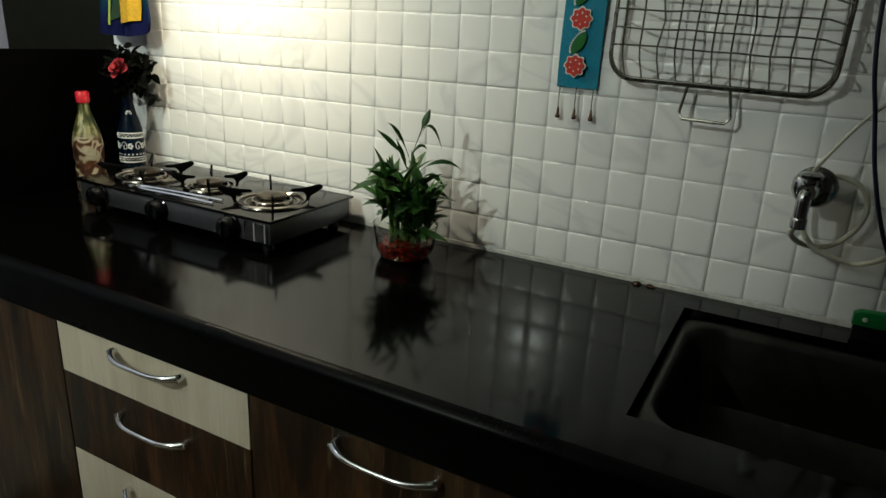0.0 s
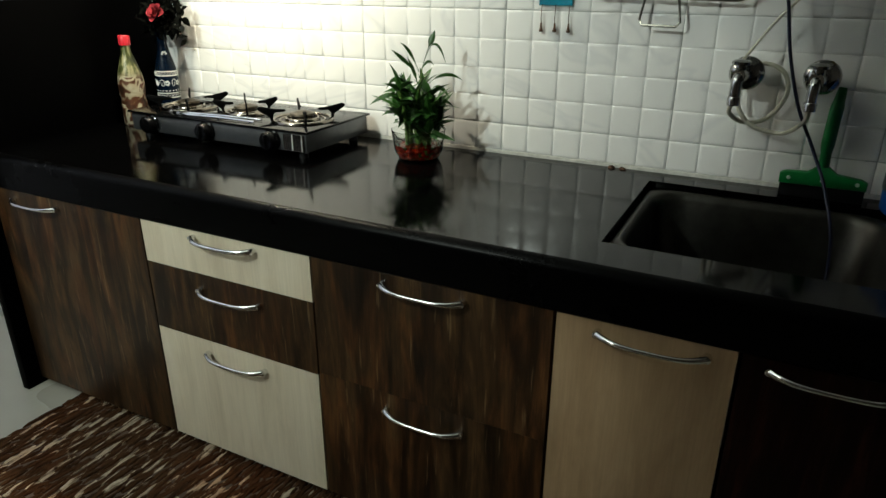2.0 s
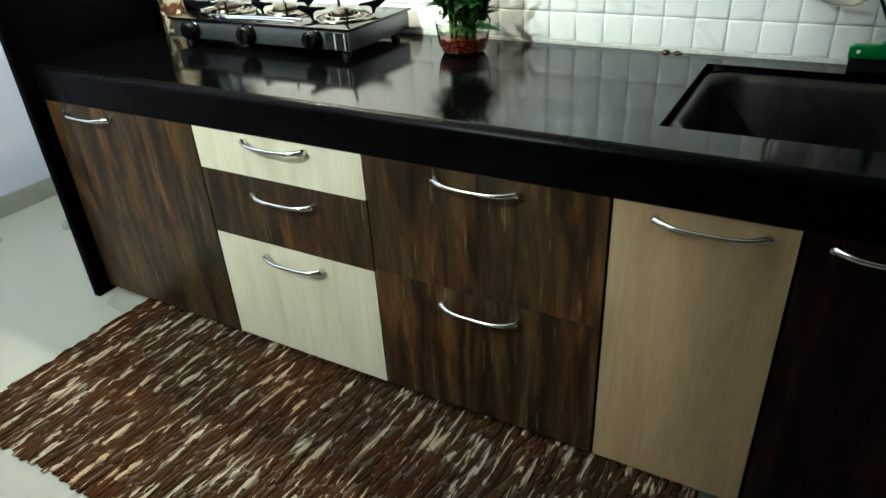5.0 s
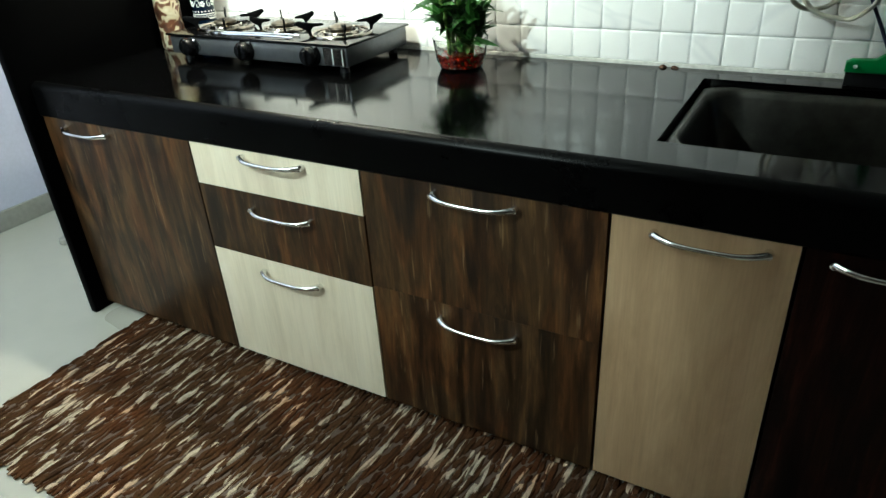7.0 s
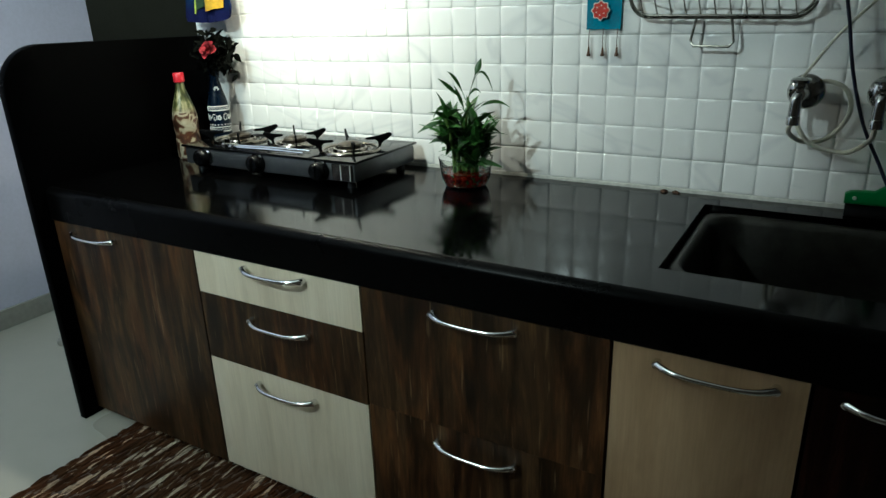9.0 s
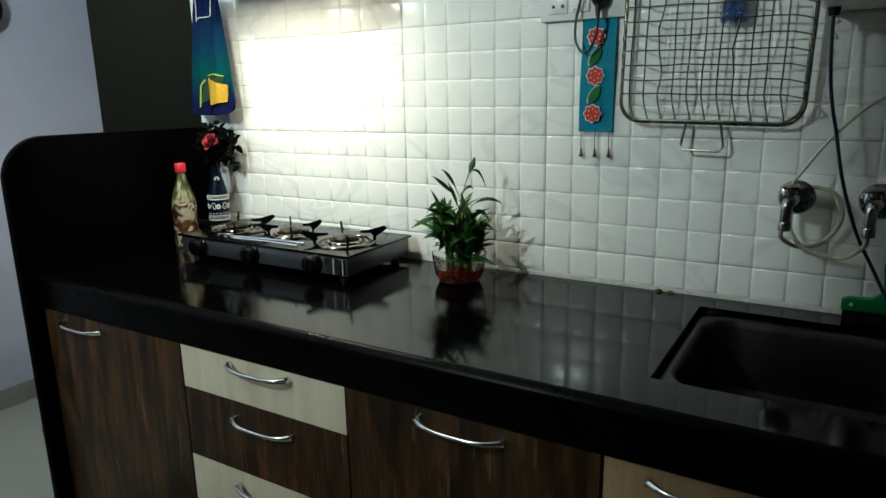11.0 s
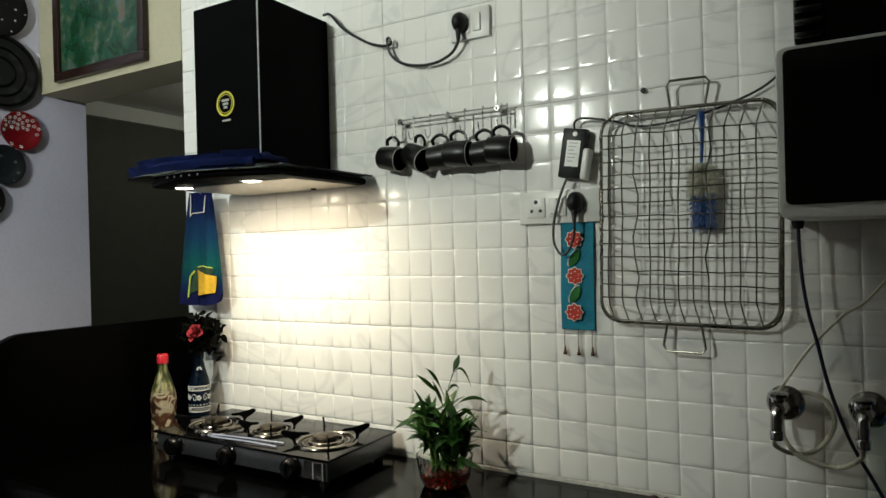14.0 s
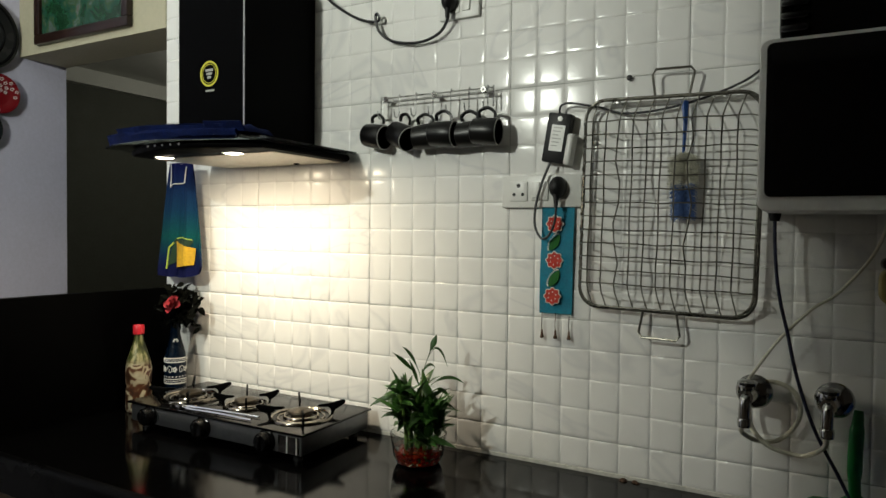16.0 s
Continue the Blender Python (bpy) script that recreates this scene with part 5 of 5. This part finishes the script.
def plate_material(name, ground, motif, scale, cut):
    m, n, l, b = shader(name)
    v = n.new("ShaderNodeTexVoronoi")
    v.inputs["Scale"].default_value = scale
    l.new(coords(n, l), v.inputs["Vector"])
    l.new(ramp(n, l, v.outputs["Distance"], ((0.0, motif), (cut, motif), (cut + 0.04, ground), (1.0, ground))), b.inputs["Base Color"])
    b.inputs["Roughness"].default_value = 0.35
    b.inputs["Specular IOR Level"].default_value = 0.25
    return m


def wall_plate(y, z, r, material, label, group="decorative plates on the wall"):
    t = thing("wall_plate", (-2.268, y, z), label, "plate", group)
    m = Matrix.Rotation(radians(90), 4, "Y")
    d = part("dish", lathe([(0, 0.010), (r * 0.55, 0.010), (r * 0.62, 0.013), (r * 0.94, 0.026), (r, 0.026), (r * 0.99, 0.021), (r * 0.62, 0.004), (r * 0.5, 0.0), (0, 0.0)], 48, None, m), material, t)
    return t, d


M["plate_black"] = plate_material("black_speckled_glaze", (0.004, 0.004, 0.0045), (0.42, 0.40, 0.36), 26, 0.10)
M["plate_grey"] = plate_material("dark_grey_glaze", (0.012, 0.012, 0.012), (0.024, 0.024, 0.023), 18, 0.3)
M["plate_red"] = plate_material("red_glaze", (0.15, 0.004, 0.008), (0.19, 0.006, 0.010), 20, 0.3)
M["plate_teal"] = plate_material("dark_mixed_glaze", (0.008, 0.011, 0.013), (0.08, 0.09, 0.07), 30, 0.16)
wall_plate(-0.195, 2.435, 0.132, M["plate_black"], "black speckled round plate on the painted wall")
_, grey_dish = wall_plate(-0.175, 2.165, 0.155, M["plate_grey"], "large dark grey plate with raised rings")
for rr in (0.06, 0.10, 0.14):
    zz = 0.012 if rr < 0.09 else (0.0155 if rr < 0.12 else 0.026)
    part("raised_ring", lathe([(rr - 0.005, zz), (rr, zz + 0.004), (rr + 0.005, zz + 0.001)], 48, None, Matrix.Rotation(radians(90), 4, "Y")), M["black_satin"], grey_dish)
_, red_dish = wall_plate(-0.100, 1.928, 0.082, M["plate_red"], "small red plate with white blossoms")
for k in range(44):
    a, r = k * 2.399, 0.074 * math.sqrt((k + 0.6) / 44)
    if -0.058 < r * math.sin(a) < 0.008 and abs(r * math.cos(a)) < 0.058:
        continue
    for q in range(5):
        b = 2 * math.pi * q / 5
        yy, zz = r * math.cos(a) + 0.0050 * math.cos(b), r * math.sin(a) + 0.0050 * math.sin(b)
        d = math.hypot(yy, zz) / 0.082
        h = 0.0105 if d < 0.6 else 0.013 + (d - 0.62) / 0.32 * 0.013
        part("painted_petal", lathe([(0, 0.0012), (0.0024, 0.0008), (0.0028, -0.002)], 7, None, Matrix.Translation((h + 0.0005, yy, zz)) @ Matrix.Rotation(radians(90), 4, "Y")), M["white_paint"], red_dish)
wall_plate(-0.170, 1.778, 0.083, M["plate_teal"], "small dark plate with mixed painted motif")
wall_plate(-0.255, 1.630, 0.083, M["plate_black"], "small black plate with pale marks")
wall_plate(-0.285, 1.945, 0.080, M["plate_grey"], "small dark grey plate")


def door_stopper():
    t = thing("floor_knob", (-1.90, -0.425, 0.0), "small grey round knob lying on the floor", "knob")
    part("cap", lathe([(0, 0), (0.026, 0), (0.028, 0.006), (0.024, 0.022), (0.012, 0.028), (0, 0.029)], 20), M["skirting"], t)


door_stopper()

# ---- tube lamp on the facing wall ----


def tube_lamp():
    t = thing("tube_lamp", TUBE, "slim white lit lamp fitting on the facing wall", "lamp")
    part("fitting", box(-0.20, 0.20, -0.068, -0.02, -0.03, 0.03, 0.004), M["white_plastic"], t)
    part("lit_tube", tube([(-0.17, 0.012, 0), (0.17, 0.012, 0)], 0.014, 14), M["tube_on"], t, "lit lamp tube")
    for x in (-0.175, 0.175):
        part("holder", box(x - 0.012, x + 0.012, -0.022, 0.026, -0.018, 0.018, 0.003), M["white_plastic"], t)


tube_lamp()

# ---- small marks on the worktop ----


def scattered(name, spots, material, label, category, flat):
    bm = bmesh.new()
    for x, y, r in spots:
        prof = [(r, 0.0)] + [(r * math.cos(radians(a)), flat * r * math.sin(radians(a))) for a in (25, 50, 75)] + [(0, flat * r)]
        lathe(prof, 10, bm, Matrix.Translation((x, y, COUNTER + 0.0003)) @ Matrix.Diagonal((1.0, 0.75, 1.0, 1.0)))
    tagged(part(name, bm, material, None, label), label, category, kind="stuff")


scattered("crumbs", [(0.318, -0.012, 0.010), (0.345, -0.010, 0.008), (0.352, -0.014, 0.006)], M["copper"], "brown damp crumbs along the back edge", "crumbs", 0.7)

# ---- rag rug ----


def rag_material():
    m, n, l, b = shader("rag_cloth_weave")
    geo = n.new("ShaderNodeNewGeometry")
    dash = noise_tex(n, l, coords(n, l, (56, 7.2, 1)), 1.0, 3, 0.55, 0.35)
    add = n.new("ShaderNodeMath")
    add.operation = "MULTIPLY_ADD"
    l.new(geo.outputs["Random Per Island"], add.inputs[0])
    add.inputs[1].default_value = 0.16
    l.new(dash, add.inputs[2])
    col = ramp(n, l, add.outputs[0], ((0.0, (0.017, 0.008, 0.0033)), (0.44, (0.035, 0.0155, 0.0060)), (0.53, (0.056, 0.0255, 0.0096)), (0.665, (0.068, 0.032, 0.0140)), (0.685, (0.38, 0.31, 0.225)), (0.71, (0.54, 0.45, 0.34)), (0.79, (0.50, 0.41, 0.31))))
    rust = noise_tex(n, l, coords(n, l), 3.0, 2)
    col = mixed(n, l, 1.0, col, ramp(n, l, rust, ((0.46, grey(1.0)), (0.66, (1.25, 0.92, 0.74)))), "MULTIPLY")
    weave = noise_tex(n, l, coords(n, l), 240, 3)
    l.new(mixed(n, l, 1.0, col, ramp(n, l, weave, ((0.3, grey(0.6)), (0.7, grey(1.0)))), "MULTIPLY"), b.inputs["Base Color"])
    b.inputs["Specular IOR Level"].default_value = 0.1
    b.inputs["Roughness"].default_value = 0.95
    bumped(n, l, b, weave, 0.8, 0.002)
    return m


def rag_rug():
    x0, x1, y0, y1 = -1.135, 0.62, -1.275, -0.652
    t = thing("rag_rug", (x0, y0, 0.0), "brown and cream woven rag rug on the floor", "rug")
    part("backing", box(0.004, x1 - x0 - 0.004, 0.012, y1 - y0 - 0.012, 0.001, 0.006, 0.002, 1), M["carcass"], t, "dark brown woven ground")
    rng = random.Random(21)
    verts, faces = [], []
    nx = 116
    pitch = (x1 - x0) / nx
    for i in range(nx):
        y = rng.uniform(-0.012, 0.004)
        end = (y1 - y0) + rng.uniform(-0.006, 0.010)
        xc = pitch * (i + 0.5)
        while y < end:
            ln = min(rng.choice((0.025, 0.04, 0.06, 0.08, 0.12)) * rng.uniform(0.8, 1.2), end - y + 0.004)
            w = pitch * rng.uniform(0.52, 0.74)
            top = rng.uniform(0.0085, 0.0115)
            lean = rng.uniform(-0.2, 1.0) * pitch * ln / 0.08
            n = max(3, int(ln / 0.016))
            start = len(verts)
            for k in range(n + 1):
                u = k / n
                ww = w * (0.55 + 0.45 * math.sin(math.pi * min(1, max(0, u))) ** 0.4) * rng.uniform(0.8, 1.15)
                xx = xc + rng.uniform(-0.0022, 0.0022) + lean * (u - 0.5)
                yy = y + ln * u
                zz = top * (0.75 + 0.25 * math.sin(math.pi * u)) + rng.uniform(-0.0012, 0.0012)
                verts += [(xx - ww, yy, 0.004), (xx - ww * 0.6, yy, zz), (xx + ww * 0.6, yy, zz), (xx + ww, yy, 0.004)]
            for k in range(n):
                a, b = start + 4 * k, start + 4 * k + 4
                for q in range(3):
                    faces.append((a + q, a + q + 1, b + q + 1, b + q))
            faces.append((start, start + 3, start + 2, start + 1))
            e = start + 4 * n
            faces.append((e, e + 1, e + 2, e + 3))
            y += ln + 0.0005
    me = bpy.data.meshes.new("woven_rag")
    me.from_pydata(verts, [], faces)
    me.materials.append(rag_material())
    ob = new("woven_rag", me)
    ob.parent = t
    tagged(ob, "short woven strips of brown and cream cloth", kind="stuff")


rag_rug()

# ---- wall tiles, one object each ----


def tile_mesh(cols, rows, cut=0.0):
    """One glazed tile with cols by rows raised squares; origin at its lower left corner on the wall."""
    bm = bmesh.new()
    gap = 0.0010
    rings = ((0.0, 0.0046), (0.0009, 0.0054), (0.0026, 0.0065), (0.0052, 0.0070), (0.011, 0.0072))
    W, Hh = cols * CELL, rows * CELL
    for i in range(cols):
        for j in range(rows):
            x0, x1, z0, z1 = i * CELL, (i + 1) * CELL, j * CELL, (j + 1) * CELL
            x0, x1 = x0 + (gap if i == 0 else 0), x1 - (gap if i == cols - 1 else 0)
            z0, z1 = z0 + (gap if j == 0 else 0), z1 - (gap if j == rows - 1 else 0)
            last = None
            for inset, d in rings:
                a = inset
                ring = [bm.verts.new((x, -d, z)) for x, z in ((x0 + a, z0 + a), (x1 - a, z0 + a), (x1 - a, z1 - a), (x0 + a, z1 - a))]
                if last:
                    for k in range(4):
                        bm.faces.new((last[k], last[(k + 1) % 4], ring[(k + 1) % 4], ring[k]))
                last = ring
            bm.faces.new(last)
    lo = [bm.verts.new((x, y, z)) for y in (-0.0046, 0.0) for x, z in ((gap, gap), (W - gap, gap), (W - gap, Hh - gap), (gap, Hh - gap))]
    for k in range(4):
        bm.faces.new((lo[4 + k], lo[4 + (k + 1) % 4], lo[(k + 1) % 4], lo[k]))
    me = bpy.data.meshes.new("tile")
    bm.to_mesh(me)
    bm.free()
    me.materials.append(M["tile"])
    me.polygons.foreach_set("use_smooth", [True] * len(me.polygons))
    return me


full, strip = tile_mesh(6, 4), tile_mesh(6, 1)
part("grout_bed", box(WALL_L - 0.001, WALL_R, 0.0032, 0.0064, COUNTER, TOP - 0.001), M["grout"], wall_north, smooth=False)
for col in range(-3, 5):
    for row in range(-1, 6):
        w, z = 6, J0 + row * 4 * CELL
        me = full
        if row == -1:
            me, z = strip, J0 - CELL
        t = new("tile", me)
        t.parent = wall_north
        t.location = (col * 6 * CELL + 0.001, 0.0068, z)
